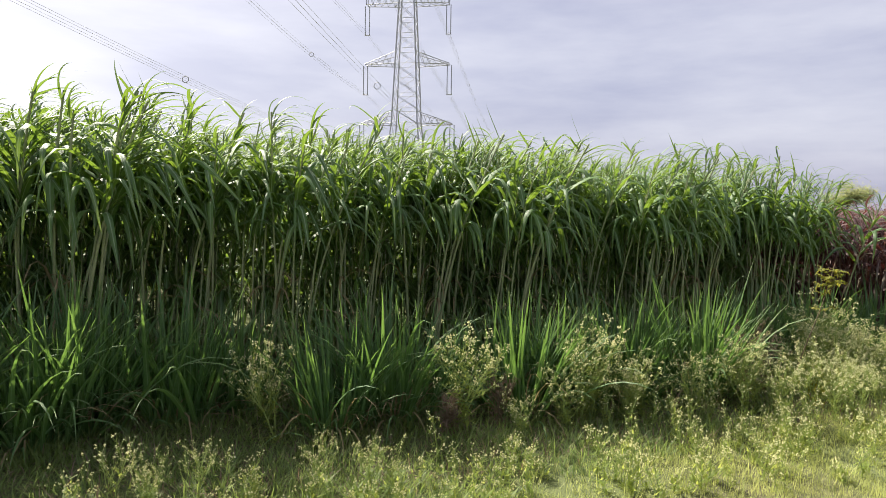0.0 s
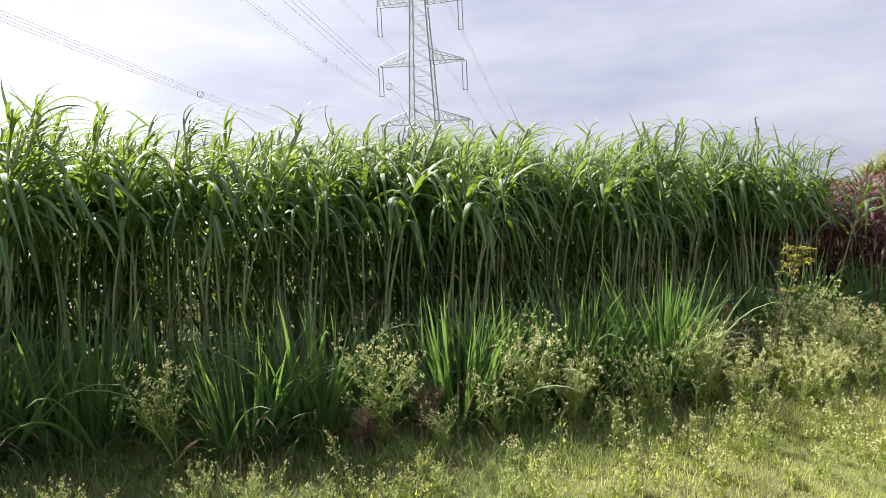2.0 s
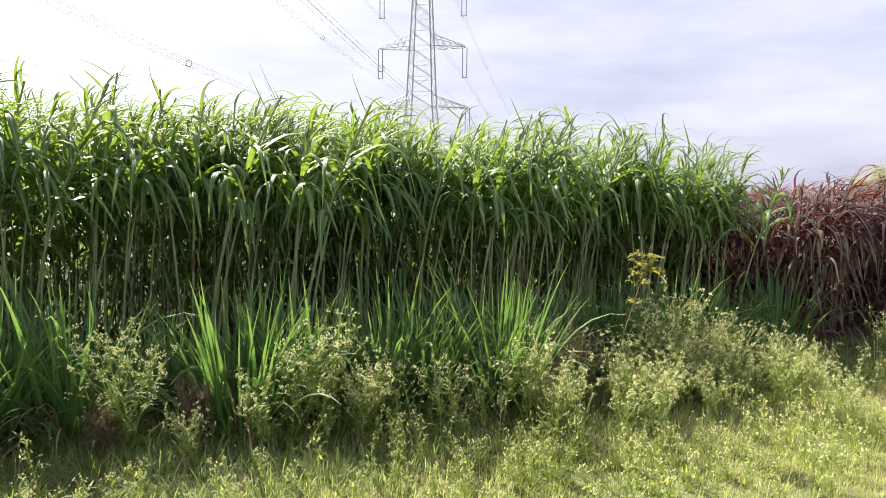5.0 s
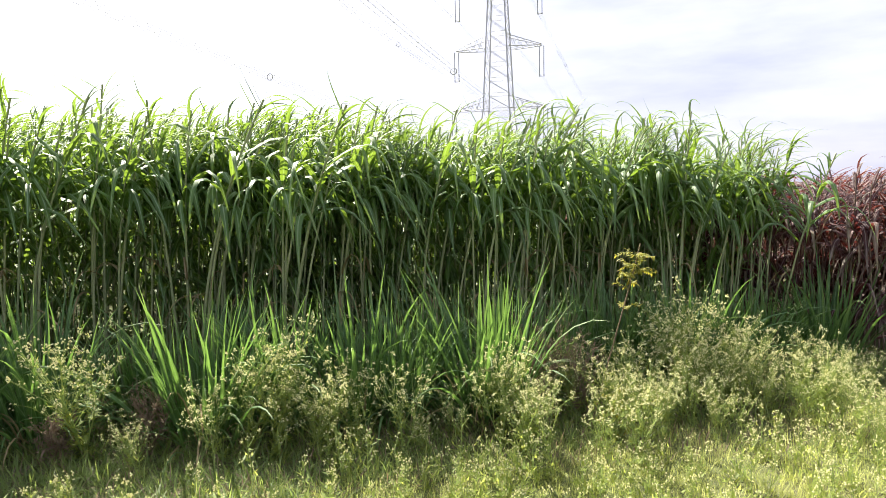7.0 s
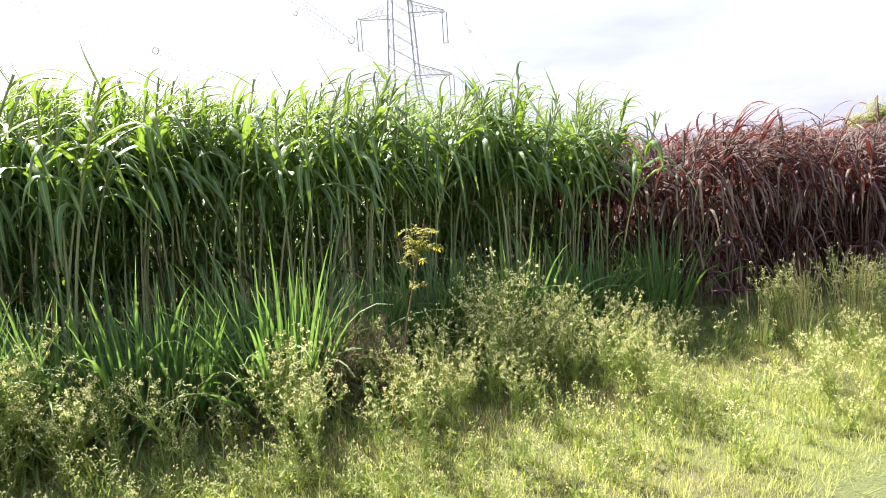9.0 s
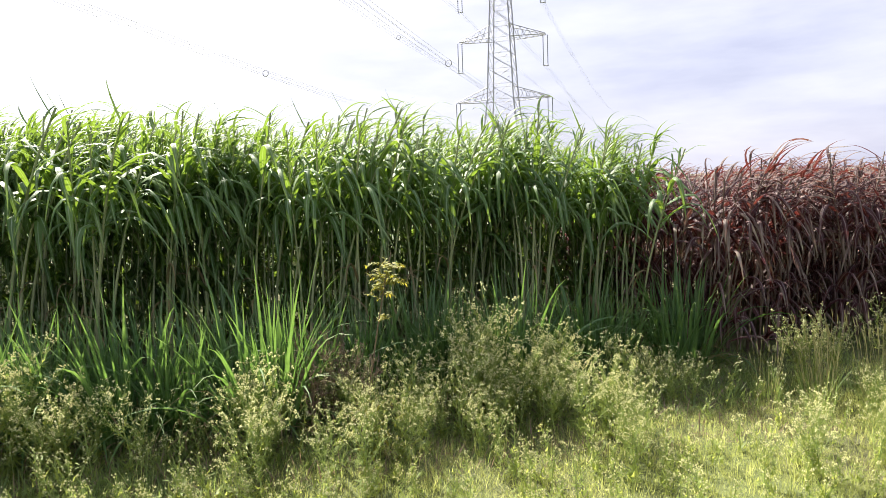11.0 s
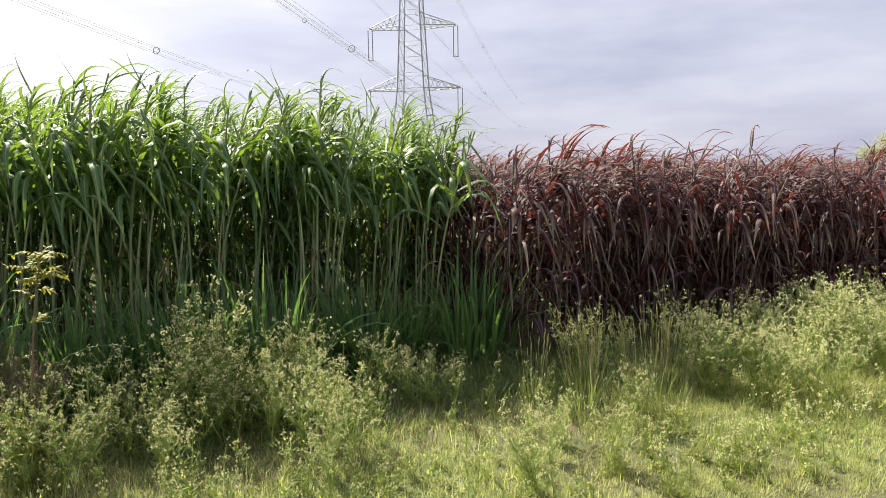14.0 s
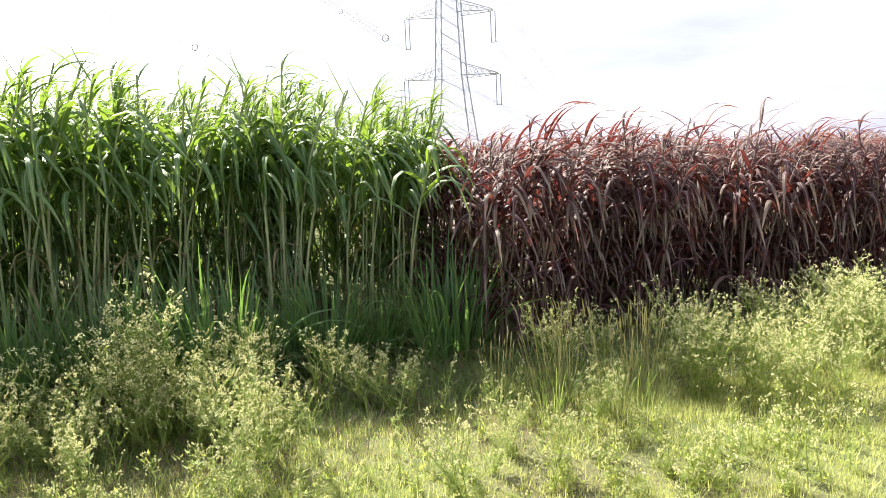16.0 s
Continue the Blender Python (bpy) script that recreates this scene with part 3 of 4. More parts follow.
# ---- white-flowered weeds ----
def make_weed(seed, h=0.6, bushy=1.0, flower_r=0.0055, brown=False):
    """Stems that branch above the middle; the flower heads stand in small clusters at the twigs' ends, the divided leaves lower down."""
    rng = np.random.default_rng(seed)
    thing = new("dead_weed" if brown else "flowering_weed")
    stems, leaf_at, leaf_az, leaf_len, tips = [], [], [], [], []
    for trunk in range(1 + int(bushy > 1.2) + int(bushy > 1.5)):
        ta = rng.uniform(0, 6.3)
        tl = rng.uniform(0.0, 0.2) + 0.28 * (trunk > 0)
        th = h * (0.70 if trunk == 0 else rng.uniform(0.45, 0.66))
        main = np.array([(math.cos(ta) * tl * th * s * (1.3 - 0.3 * s) + 0.012 * math.sin(5 * s + seed), math.sin(ta) * tl * th * s + 0.012 * math.cos(4 * s + seed), s * th) for s in np.linspace(0, 1, 8)])
        stems.append(tube(main, np.linspace(0.0052, 0.0026, 8), 4))
        nb = int(6 + 3 * bushy)
        for b in range(nb):
            f = 0.42 + 0.58 * ((b + rng.uniform(0, 0.9)) / nb)
            o = main[min(7, int(f * 7.99))]
            az = b * 2.4 + rng.normal(0, 0.4)
            L = h * rng.uniform(0.28, 0.48) * (1.3 - 0.5 * f)
            el = math.radians(rng.uniform(22, 55) + 16 * f)
            d = np.array((math.cos(az) * math.cos(el), math.sin(az) * math.cos(el), math.sin(el)))
            along = lambda s: o + d * L * s + np.array((0, 0, 0.25 * L * s * s))
            stems.append(tube([along(s) for s in (0, 0.35, 0.7, 1)], np.linspace(0.0030, 0.0016, 4), 3))
            for k in range(int(rng.integers(3, 5))):
                q = along(1.0 if k == 0 else rng.uniform(0.5, 0.95))
                e = q + norm(d + rng.normal(0, 0.5, 3) + (0, 0, 0.5)) * rng.uniform(0.03, 0.085) * (0.5 + h)
                stems.append(tube([q, e], [0.0016, 0.0011], 3))
                for _ in range(int(rng.integers(1, 4))):
                    g = e + norm(rng.normal(0, 0.6, 3) + (0, 0, 0.8)) * rng.uniform(0.008, 0.026)
                    stems.append(tube([e, g], [0.0011, 0.0008], 3))
                    for _ in range(int(rng.integers(2, 5))):
                        tips.append(g + rng.normal(0, 0.007, 3))
                leaf_at.append(q), leaf_az.append(rng.uniform(0, 6.3)), leaf_len.append(rng.uniform(0.018, 0.036))
            for k in range(3):
                leaf_at.append(along(rng.uniform(0.0, 0.75))), leaf_az.append(az + rng.normal(0, 0.8)), leaf_len.append(rng.uniform(0.03, 0.055))
        for k in range(int(9 + 5 * bushy)):
            leaf_at.append(main[int(rng.integers(0, 6))]), leaf_az.append(rng.uniform(0, 6.3)), leaf_len.append(rng.uniform(0.05, 0.11))
    # divided leaves: a midrib with lobes on both sides and one at its end
    at, la, ll = np.asarray(leaf_at), np.asarray(leaf_az), np.asarray(leaf_len)
    rise = np.radians(rng.uniform(-5, 50, len(at)))
    way = np.stack([np.cos(la) * np.cos(rise), np.sin(la) * np.cos(rise), np.sin(rise)], 1)
    lobes = []
    for f, turn, size in ((0.25, 0.9, 0.5), (0.25, -0.9, 0.5), (0.55, 0.8, 0.55), (0.55, -0.8, 0.55), (0.8, 0.0, 0.5)):
        n = len(at)
        le = ll * size * rng.uniform(0.7, 1.2, n)
        lobes.append(blades(at + way * (ll * f)[:, None] - (0, 0, 0.004), la + turn + rng.normal(0, 0.15, n), rise + rng.normal(-0.1, 0.3, n), le, le * 0.5, 0.5, 0.05, seg=1, fold=0, rng=rng))
    lobes.append(blades(at, la, rise, ll * 0.9, 0.0035, 0.2, 0.0, seg=1, fold=0, rng=rng))
    part("branching_stem", join_arrays(stems), M_BROWNSTEM if brown else M_STEM, thing)
    part("foliage", join_arrays(lobes), M_BROWN if brown else M_WEED, thing, kind="stuff")
    part("blossom", heads(tips, rng.uniform(0.7, 1.3, len(tips)) * flower_r), M_BROWN if brown else M_FLOWER, thing, "dried brown seed heads" if brown else "tiny cream-white flower heads", kind="stuff")
    return thing


WEED = "bushy green weed with tiny cream flower heads"
weed_kinds = [tagged(make_weed(400 + i, 0.62, (1.0, 1.3, 1.6, 1.15)[i % 4]), WEED, "weed", "flowering weeds on the verge") for i in range(8)]
used = set()


def put_weed(u, v, h, rng, k=None):
    k = int(rng.integers(len(weed_kinds))) if k is None else k
    m = turned(spot(u, v, -0.01), h / 0.66, rng.uniform(0, 360), (rng.normal(0, 6), rng.normal(0, 6)))
    if k in used:
        plant(weed_kinds[k], m)
    else:
        used.add(k)
        weed_kinds[k].matrix_basis = m


WEEDS = [(0.85, 3.5, 0.36), (1.0, 3.42, 0.3), (1.25, 3.4, 0.33), (1.9, 3.36, 0.34), (2.1, 3.3, 0.3), (1.78, 4.18, 0.66), (2.99, 3.98, 0.74), (4.0, 3.90, 0.73), (3.86, 3.84, 0.6), (3.72, 3.78, 0.5), (4.36, 3.8, 0.55), (4.5, 3.88, 0.5), (4.25, 3.7, 0.42), (4.74, 3.62, 0.56),
         (7.00, 4.14, 0.84), (6.95, 4.0, 0.66), (7.12, 3.95, 0.6), (7.57, 4.3, 0.67), (7.45, 4.1, 0.62), (7.96, 4.1, 0.5), (8.44, 3.95, 0.43), (8.3, 4.0, 0.42), (8.55, 3.95, 0.36),
         (8.49, 2.68, 0.46), (8.10, 2.65, 0.34), (7.5, 2.95, 0.42), (8.95, 2.75, 0.42), (12.5, 4.5, 0.66), (9.72, 4.12, 0.6), (8.9, 3.15, 0.36), (8.75, 3.0, 0.3), (9.55, 3.35, 0.4), (9.65, 3.42, 0.36), (10.5, 3.5, 0.6), (10.7, 3.3, 0.55), (10.9, 3.6, 0.65), (10.8, 3.1, 0.45), (11.1, 3.4, 0.6), (11.3, 3.2, 0.5), (10.6, 3.75, 0.6), (10.2, 4.3, 0.5), (10.9, 4.3, 0.55), (3.30, 3.66, 0.34), (5.43, 3.45, 0.5)]
wr = np.random.default_rng(77)
for u, v, hh in WEEDS:
    put_weed(u, v, hh, wr, (1, 2, 5, 6)[wr.integers(4)])
    if hh > 0.55 and u > 5:
        put_weed(u + wr.normal(0, 0.07), v + wr.normal(0, 0.05), hh * wr.uniform(0.75, 0.92), wr, (1, 2, 5, 6)[wr.integers(4)])
for count, ur, vr, hr in ((44, (5.3, 8.0), (3.05, 4.2), (0.34, 0.6)), (7, (3.6, 5.6), (3.5, 4.0), (0.22, 0.4)), (20, (11.6, 15.0), (3.5, 4.4), (0.55, 0.8)), (54, (10.5, 14.5), (2.85, 4.3), (0.40, 0.66))):
    for i in range(count):
        put_weed(wr.uniform(*ur), wr.uniform(*vr), wr.uniform(*hr), wr)


# ---- young sprigs of the same weed, too many to count ----
def make_sprigs():
    rng = np.random.default_rng(61)
    stems, leaves, tips = [], [], []
    for count, ur, vr, hr in ((110, (0.3, 5.5), (2.5, 3.4), (0.12, 0.32)), (80, (4.5, 7.6), (2.3, 3.2), (0.12, 0.36)), (56, (7.6, 9.8), (2.3, 3.15), (0.10, 0.28)), (34, (2.6, 9.4), (3.3, 4.2), (0.15, 0.4)), (90, (9.6, 13.5), (2.3, 3.0), (0.12, 0.36))):
        for i in range(count):
            o = np.array(spot(rng.uniform(*ur), rng.uniform(*vr), -0.01))
            hh = rng.uniform(*hr)
            lean = np.array((*rng.normal(0, 0.16, 2), 1.0)) * hh
            stems.append(tube([o, o + lean * 0.5, o + lean], [0.0028, 0.0022, 0.0012], 3))
            nodes = [o + lean]
            for b in range(7):
                f = rng.uniform(0.25, 0.95)
                a = rng.uniform(0, 6.3)
                q = o + lean * f
                e = q + np.array((math.cos(a) * 0.55, math.sin(a) * 0.55, 0.85)) * hh * rng.uniform(0.14, 0.34)
                stems.append(tube([q, e], [0.0016, 0.001], 3))
                nodes.append(e)
            for e in nodes:
                tips += [e + rng.normal(0, 0.008, 3) for _ in range(int(rng.integers(2, 6)))]
            n = 38
            f = rng.uniform(0.02, 0.95, (n, 1)) ** 1.3
            base = o + lean * f + rng.normal(0, 0.02, (n, 3)) * (1, 1, 0.2)
            le = rng.uniform(0.025, 0.06, n) * (1.35 - 0.7 * f[:, 0])
            leaves.append(blades(base, rng.uniform(0, 6.3, n), np.radians(rng.uniform(0, 60, n)), le, le * 0.45, 0.5, 0.1, seg=1, fold=0, rng=rng))
    stuff("sprig_stems", join_arrays(stems), M_STEM, "thin green stems of young weeds", "weed sprigs")
    stuff("sprig_foliage", join_arrays(leaves), M_WEED, "small divided green leaves of young weeds", "weed sprigs")
    stuff("sprig_flowers", heads(tips, rng.uniform(0.7, 1.3, len(tips)) * 0.0052), M_FLOWER, "tiny cream flower heads of young weeds", "weed sprigs")


make_sprigs()

for i, (u, v, h) in enumerate(((5.90, 4.09, 0.66), (6.05, 4.05, 0.58), (5.75, 4.0, 0.5), (3.3, 4.0, 0.36), (2.85, 3.9, 0.25))):
    tagged(make_weed(450 + i, h, 1.5, 0.0042, True), "dead brown bushy weed among the green ones", "weed", "dead weeds on the verge").matrix_basis = turned(spot(u, v, -0.01), 1.0, 50 * i)


# ---- yellow-leaved sapling ----
def make_sapling():
    rng = np.random.default_rng(8)
    thing = new("sapling")
    main = np.array([(0.24 * s, -0.06 * s + 0.02 * math.sin(6 * s), 1.0 * s) for s in np.linspace(0, 1, 8)])
    part("stem", tube(main, np.linspace(0.005, 0.0025, 8), 5), M_BROWNSTEM, thing, "thin brown stem")
    for k in range(20):
        f = rng.uniform(0.78, 1.0) if k < 17 else rng.uniform(0.6, 0.78)
        o = np.array((0.24 * f, -0.06 * f + 0.02 * math.sin(6 * f), f))
        a = k * 2.4
        L = rng.uniform(0.08, 0.16)
        d = np.array((math.cos(a) * 0.7, math.sin(a) * 0.7, rng.uniform(0.2, 1.2)))
        pts = np.array([o + d * L * s - np.array((0, 0, 0.45 * L * s * s)) for s in np.linspace(0, 1, 9)])
        frond = part("frond", tube(pts, np.linspace(0.002, 0.001, 9), 3), M_YELLOW, thing, "yellowing feathery frond")
        for p in pts[1:]:
            for sgn in (-1, 1):
                le = rng.uniform(0.018, 0.032)
                part("leaflet", blades(p, a + sgn * 1.1 + rng.normal(0, 0.25), rng.uniform(-1.0, 0.6), le, le * 0.45, rng.uniform(0.3, 1.4), 0.1, seg=3, fold=0.3, rng=rng), M_YELLOW, frond)
    thing.matrix_basis = turned(spot(6.015, 3.777), 1.24, 0)
    tagged(thing, "slender sapling with yellowing feathery leaves among weeds", "sapling")


make_sapling()


def make_yellow_herb():
    rng = np.random.default_rng(9)
    thing = new("yellowing_weed")
    n = 130
    base = np.stack([rng.normal(0, 0.07, n), rng.normal(0, 0.07, n), rng.uniform(0.03, 0.34, n)], 1)
    for _ in range(9):
        part("stem", tube([(0, 0, 0), (rng.normal(0, 0.03), rng.normal(0, 0.03), 0.2), (rng.normal(0, 0.08), rng.normal(0, 0.08), 0.38)], [0.003, 0.002, 0.001], 3), M_STEM, thing)
    part("foliage", blades(base, rng.uniform(0, 6.3, n), np.radians(rng.uniform(0, 60, n)), rng.uniform(0.04, 0.08, n), 0.014, 1.5, 0.1, seg=3, fold=0, rng=rng), M_YELLOW, thing, kind="stuff")
    thing.matrix_basis = turned(spot(6.1, 3.55), 1.0, 0)
    tagged(thing, "low weed with yellow and orange leaves", "weed")


make_yellow_herb()


# ---- seed-head grass ----
def make_seed_grass(seed):
    rng = np.random.default_rng(seed)
    thing = new("seed_grass")
    n = 40
    a = rng.uniform(0, 2 * math.pi, n)
    base = np.stack([np.cos(a) * 0.12, np.sin(a) * 0.1, np.zeros(n)], 1)
    part("foliage", blades(base, a, np.radians(rng.uniform(55, 86, n)), rng.uniform(0.25, 0.5, n), 0.006, rng.uniform(0.6, 2.2, n), 0.3, seg=5, fold=0, rng=rng), M_COARSE_SHADE, thing, kind="stuff")
    n = 18
    for i in range(n):
        a = rng.uniform(0, 6.3)
        L = rng.uniform(0.42, 0.72)
        sl = rng.uniform(0.02, 0.28)
        o = np.array((math.cos(a) * 0.08, math.sin(a) * 0.08, 0))
        d = np.array((math.cos(a) * sl + 0.1, math.sin(a) * sl, 1.0))
        P = np.array([o + d * L * s for s in np.linspace(0, 1, 5)])
        stalk = part("stalk", tube(P, np.linspace(0.002, 0.0012, 5), 3), M_SEED, thing, "thin straw-coloured stalk")
        part("seed_head", tube(np.array([P[-1] + d * 0.09 * s + np.array((0.02 * s * s, 0, 0)) for s in np.linspace(0, 1, 5)]), (0.0015, 0.004, 0.0045, 0.003, 0.0005), 4), M_SEED, stalk, "narrow pale seed head")
    return tagged(thing, "clump of wild grass with thin upright seed stalks", "grass", "seed grasses on the verge")


SEEDS = [(9.44, 3.7, 0.9), (9.77, 3.5, 0.85), (9.3, 3.5, 0.7), (10.0, 3.6, 0.9), (9.6, 3.85, 0.9), (9.1, 3.8, 0.7), (10.2, 3.75, 0.85), (9.9, 3.3, 0.65)]
seed_kinds = [make_seed_grass(500 + i) for i in range(3)]
for i, (u, v, s) in enumerate(SEEDS):
    m = turned(spot(u, v), s, wr.uniform(0, 360))
    if i < 3:
        seed_kinds[i].matrix_basis = m
    else:
        plant(seed_kinds[i % 3], m)


# ---- turf ----
def make_turf():
    rng = np.random.default_rng(12)

    def field(n, ur, vr):
        u, v = rng.uniform(*ur, n), rng.uniform(*vr, n)
        return u, v
    def sow(rows, seg=2, short=True):
        """Blades in small tussocks, with gaps between."""
        sets = []
        for n, ur, vr, le, wi, el, per in rows:
            cu, cv = field(n // per, ur, vr)
            keep = np.sin(cu * 3.1 + 2 * np.sin(cv * 2.3)) + np.sin(cv * 4.7 + cu) + rng.normal(0, 1.2, len(cu)) > -1.8
            # pale turf changes to the shade-toned grass along the canes' shadow line
            edge = 3.12 + 0.13 * (np.minimum(cu, 9.0) - 3.0) + rng.normal(0, 0.12, len(cu))
            keep &= ((cv < edge) | (cu > 9.0)) if short else cv > edge - 0.1
            cu, cv = cu[keep], cv[keep]
            size = np.repeat(rng.uniform(0.55, 1.35, len(cu)), per)
            n = len(size)
            a, r = rng.uniform(0, 6.3, n), rng.uniform(0.0, 0.035, n) * size
            u, v = np.repeat(cu, per) + r * np.cos(a), np.repeat(cv, per) + r * np.sin(a)
            sets.append(blades(spots(u, v) - (0, 0, 0.012), a + EDGE + rng.normal(0, 0.7, n), np.radians(rng.uniform(*el, n)), rng.uniform(*le, n) * size, rng.uniform(*wi, n), rng.uniform(0.4, 3.0, n), rng.uniform(0, 0.3, n), seg=seg, fold=0, rng=rng))
        return join_arrays(sets)
    # open verge: fine and short; before the canes: coarse, matted and bent, with shade in its colour
    stuff("turf", sow(((240000, (-0.5, 14.5), (2.05, 3.8), (0.025, 0.085), (0.003, 0.006), (10, 80), 9),
                       (26000, (9.2, 15.5), (3.2, 4.4), (0.05, 0.14), (0.003, 0.006), (25, 80), 9),
                       (60000, (-6.0, 16.0), (-5.0, 2.05), (0.04, 0.11), (0.006, 0.01), (20, 80), 9)), 1), M_GRASS, "short green and straw-coloured verge turf", "grass")
    stuff("tall_turf", sow(((9000, (-0.5, 14.5), (2.1, 3.7), (0.06, 0.15), (0.0025, 0.0045), (40, 86), 6),)), M_GRASS, "longer bent blades in the verge turf", "grass")
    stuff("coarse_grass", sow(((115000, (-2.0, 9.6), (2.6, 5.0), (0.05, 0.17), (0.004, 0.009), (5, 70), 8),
                               (16000, (9.2, 16.0), (3.4, 5.3), (0.05, 0.17), (0.004, 0.009), (10, 75), 8)), 2, False), M_COARSE_SHADE, "matted coarse grass at the foot of the canes, coloured darker for their shade", "grass")
    n = 9000
    u, v = rng.uniform(-1.5, 9.5, n), rng.uniform(3.15, 5.0, n)
    stuff("dry_litter", blades(spots(u, v), rng.uniform(0, 6.3, n), np.radians(rng.uniform(0, 70, n)), rng.uniform(0.05, 0.17, n), rng.uniform(0.003, 0.008, n), rng.uniform(0.5, 2.5, n), 0.1, seg=2, fold=0, rng=rng), M_BROWN, "brown dry litter of dead stems and leaves", "plant litter")
    n = 600
    u, v = rng.uniform(0, 14, n), rng.uniform(2.3, 4.3, n)
    P = spots(u, v)
    H = rng.uniform(0.07, 0.24, n)
    tip = P + np.stack([rng.normal(0, 0.02, n), rng.normal(0, 0.02, n), H], 1)
    st = blades(P, rng.uniform(0, 6.3, n), math.radians(86), H, 0.0022, 0.05, 0.05, seg=2, fold=0, rng=rng)
    stuff("daisy_stalks", st, M_STEM, "thin green stalks of small meadow flowers", "wildflowers")
    P2 = P + np.stack([np.zeros(n), np.zeros(n), H * 0.99], 1)
    stuff("daisy_heads", heads(P2, rng.uniform(0.003, 0.006, n)), M_FLOWER, "small cream-white meadow flower heads", "wildflowers")


make_turf()


# ---- pylon ----
PYLON = np.array((-7.0, 131.0, float(lay(-7, 131))))
ALONG = np.array((-0.123, -0.992, 0.0))      # the line's way, towards the viewer
ACROSS = np.array((0.992, -0.123, 0.0))      # from the line's left to its right
ARMS = ((17.4, 9.15), (29.0, 8.45), (40.6, 8.15))


def at_pylon(a, b, z):
    """a across, b along, z above the world's zero."""
    return np.array((*(PYLON + a * ACROSS + b * ALONG)[:2], z))


def half_width(z):
    return float(np.interp(z, (0, 17.4, 29, 40.6, 43.0), (4.6, 2.55, 2.05, 1.5, 1.4)))


def insulator(a, b, z, length):
    rings, rad = [], []
    k = 30
    for i in range(k + 1):
        rings.append(at_pylon(a, b, z - length * i / k))
        rad.append(0.05 if i in (0, k) or i % 2 == 0 else 0.13)
    return tube(rings, rad, 6)


def make_pylon():
    thing = new("transmission_pylon")
    levels = (0.0, 5.5, 10.5, 14.5, 17.4, 20.3, 23.2, 26.1, 29.0, 31.9, 34.8, 37.7, 40.6, 43.0)
    g = PYLON[2]
    for sa in (-1, 1):
        for sb in (-1, 1):
            part("leg", tube([at_pylon(sa * half_width(z), sb * half_width(z), z + (g if z == 0 else 0)) for z in levels], 0.13, 4), M_STEEL, thing, smooth=False)
    for face in range(4):
        def corner(side, z):
            w = half_width(z)
            return at_pylon(*((side * w, w), (side * w, -w), (w, side * w), (-w, side * w))[face], z)
        for z0, z1 in zip(levels[:-1], levels[1:]):
            foot = z0 + (g if z0 == 0 else 0)
            for a, b in ((corner(-1, foot), corner(1, z1)), (corner(1, foot), corner(-1, z1)), (corner(-1, z1), corner(1, z1))):
                part("brace", strut(a, b, 0.045), M_STEEL, thing, smooth=False)
    for n, (z, reach) in enumerate(ARMS):
        top = n == 2
        for side in (-1, 1):
            items = []
            w0 = half_width(z)
            tip = lambda sb, up: at_pylon(side * reach, sb * (0.5 if not top else 0.7), z + up)
            rise = 2.3 if not top else 2.4
            for sb in (-1, 1):
                root, high = at_pylon(side * w0, sb * w0, z), at_pylon(side * half_width(z + rise), sb * half_width(z + rise), z + rise)
                end_low, end_high = tip(sb, 0.0), tip(sb, 1.5 if top else 0.15)
                items += [strut(root, end_low, 0.085), strut(high, end_high, 0.075)]
                for k in range(1, 5):
                    f, f2 = k / 5, (k - 0.5) / 5
                    items.append(strut(root + (end_low - root) * f, high + (end_high - high) * f2, 0.045))
                    items.append(strut(root + (end_low - root) * f, high + (end_high - high) * min(1, f + 0.1), 0.045))
                if top:
                    items.append(strut(end_low, end_high, 0.09))
            for k in range(1, 6):
                f, f2 = k / 5, (k - 1) / 5
                a0 = at_pylon(side * (w0 + (reach - w0) * f2), w0 * (1 - f2) + 0.5 * f2, z)
                a1 = at_pylon(side * (w0 + (reach - w0) * f), -(w0 * (1 - f) + 0.5 * f), z)
                items.append(strut(a0, a1, 0.045))
            part("cross_arm", join_arrays(items), M_STEEL, thing, smooth=False)
            strings = [insulator(side * (reach - 0.05) + o, 0, z - 0.1, 5.6) for o in (-0.42, 0.42)]
            plate = strut(at_pylon(side * (reach - 0.05) - 0.55, 0, z - 5.75), at_pylon(side * (reach - 0.05) + 0.55, 0, z - 5.75), 0.09)
            for s in strings:
                part("insulator_string", s, M_GLASS, thing, "grey ribbed insulator string")
            part("yoke_plate", plate, M_STEEL, thing)
    tagged(thing, "grey steel lattice transmission pylon with three cross-arms", "pylon")


make_pylon()


def sag(n, s):
    a, b = ((0.0005, 0.00036), (-0.014, 0.0008), (-0.014, 0.0008))[n]
    if s < 0:
        return -0.05 * -s + 0.00022 * s * s
    return a * s + b * s * s


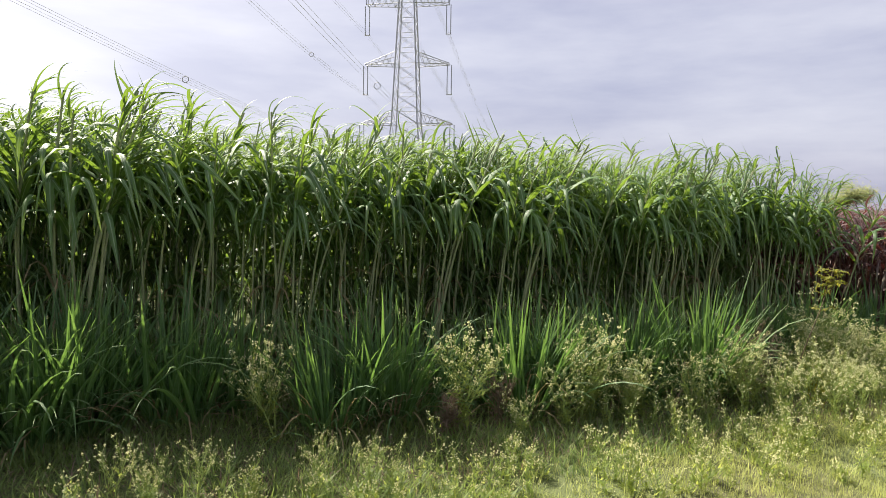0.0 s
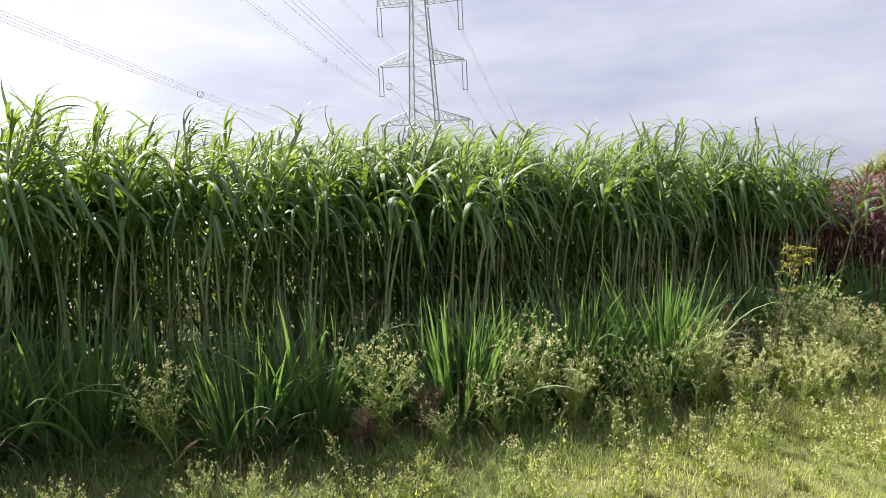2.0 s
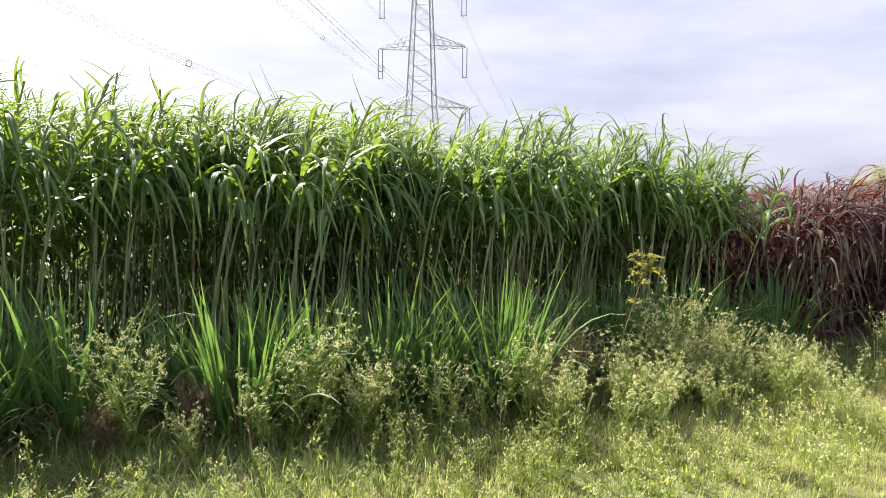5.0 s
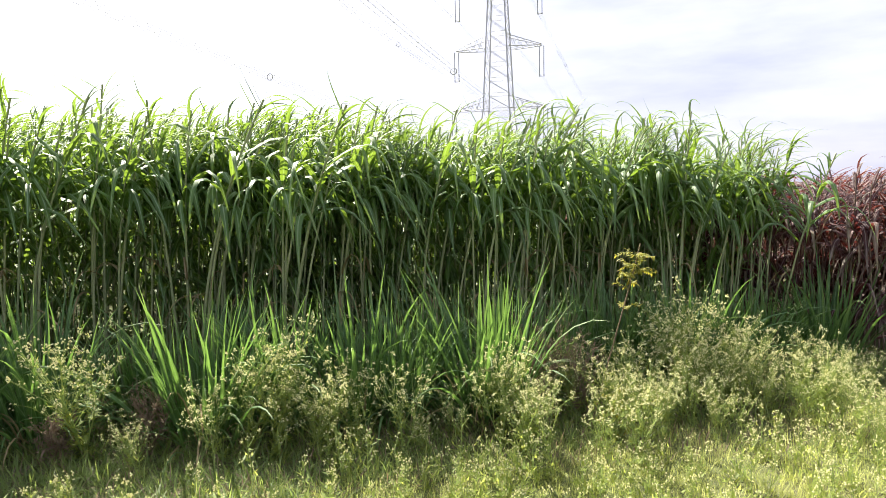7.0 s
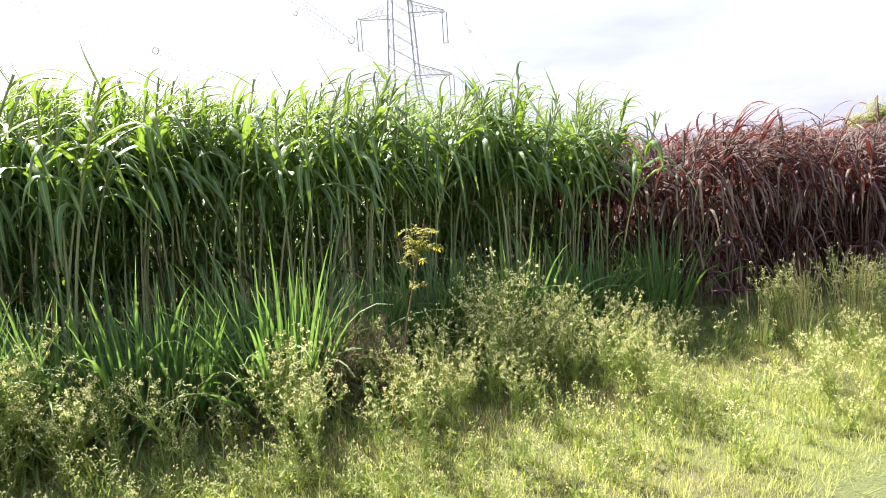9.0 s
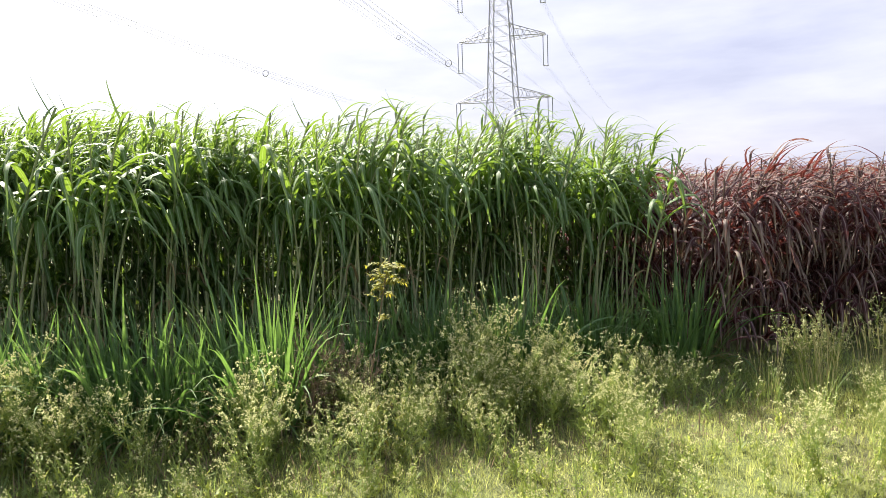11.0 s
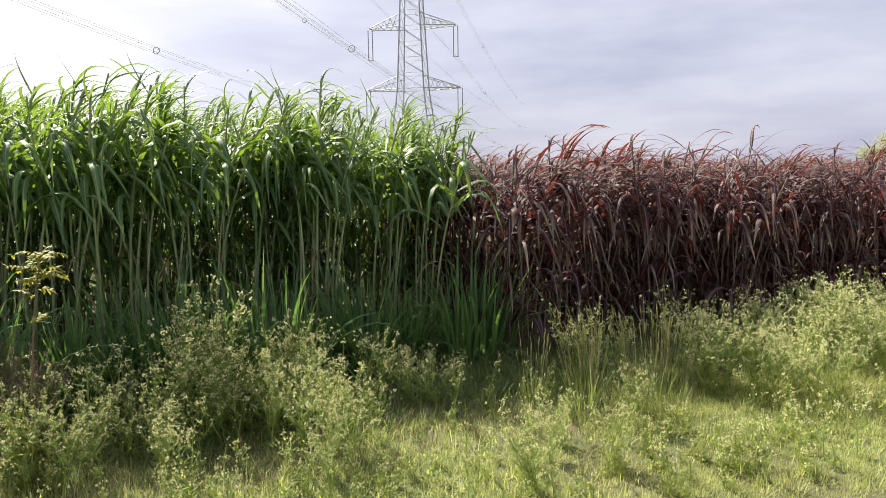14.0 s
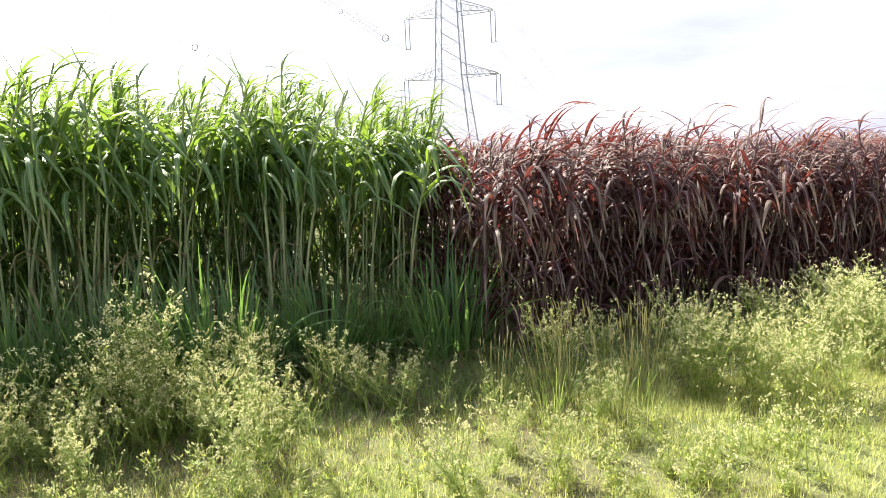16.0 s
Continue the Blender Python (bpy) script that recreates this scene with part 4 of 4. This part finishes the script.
def make_bundle(n, side):
    z, reach = ARMS[n]
    thing = new("conductor_bundle")
    S = np.concatenate([np.linspace(-230, -1, 36), np.linspace(0, 170, 60)])

    def at(s, da, dz):
        return at_pylon(side * (reach - 0.05) + da, s, z - 5.45 + sag(n, s) + dz)
    for da, dz in ((-0.23, 0.0), (0.23, 0.0), (-0.23, -0.46), (0.23, -0.46)):
        part("wire", tube([at(s, da, dz) for s in S], 0.014, 4), M_WIRE, thing)
    for s in ((68.3 if side < 0 else 65.0, -60.0) if n == 0 else (33.0, 84.0, -45.0)):
        ring = [at(s, 0.33 * math.cos(k * math.pi / 4 + 0.39), -0.23 + 0.33 * math.sin(k * math.pi / 4 + 0.39)) for k in range(9)]
        part("spacer", tube(ring, 0.045, 5), M_STEEL, thing, "octagonal spacer ring")
    tagged(thing, "bundle of four grey overhead wires with spacer rings", "power line", "conductor bundles on the pylon")


for level in range(3):
    for side in (-1, 1):
        make_bundle(level, side)


# ---- far trees ----
def make_tree(x, y, h, seed):
    rng = np.random.default_rng(seed)
    thing = new("tree")
    limbs = [tube([(0, 0, 0), (0.05 * h, 0, h * 0.25), (0.02 * h, 0.02 * h, h * 0.5), (0, 0, h * 0.75)], [h * 0.035, h * 0.028, h * 0.02, h * 0.008], 6)]
    ends = []
    for k in range(9):
        a = k * 2.4
        o = np.array((0.03 * h, 0, h * rng.uniform(0.15, 0.5)))
        e = o + np.array((math.cos(a) * 0.50 * h, math.sin(a) * 0.50 * h, h * rng.uniform(0.05, 0.32)))
        limbs.append(tube([o, (o + e) / 2 + (0, 0, 0.03 * h), e], [h * 0.015, h * 0.01, h * 0.004], 5))
        ends += [e, (o + e) / 2 + (0, 0, 0.05 * h)]
    ends.append(np.array((0, 0, h * 0.86)))
    part("trunk", join_arrays(limbs), M_BARK, thing)
    P = np.concatenate([e + rng.normal(0, 1, (600, 3)) * (0.13 * h, 0.13 * h, 0.10 * h) for e in ends])
    n = len(P)
    part("crown", blades(P, rng.uniform(0, 6.3, n), rng.uniform(-0.8, 0.9, n), h * rng.uniform(0.035, 0.065, n), h * 0.03, 1.0, 0.1, seg=2, fold=0, rng=rng), M_TREE, thing)
    thing.matrix_basis = Matrix.Translation((x, y, float(lay(x, y))))
    tagged(thing, "round-crowned pale green tree behind the field", "tree", "trees behind the field")


make_tree(100.4, 162.6, 8.6, 41)
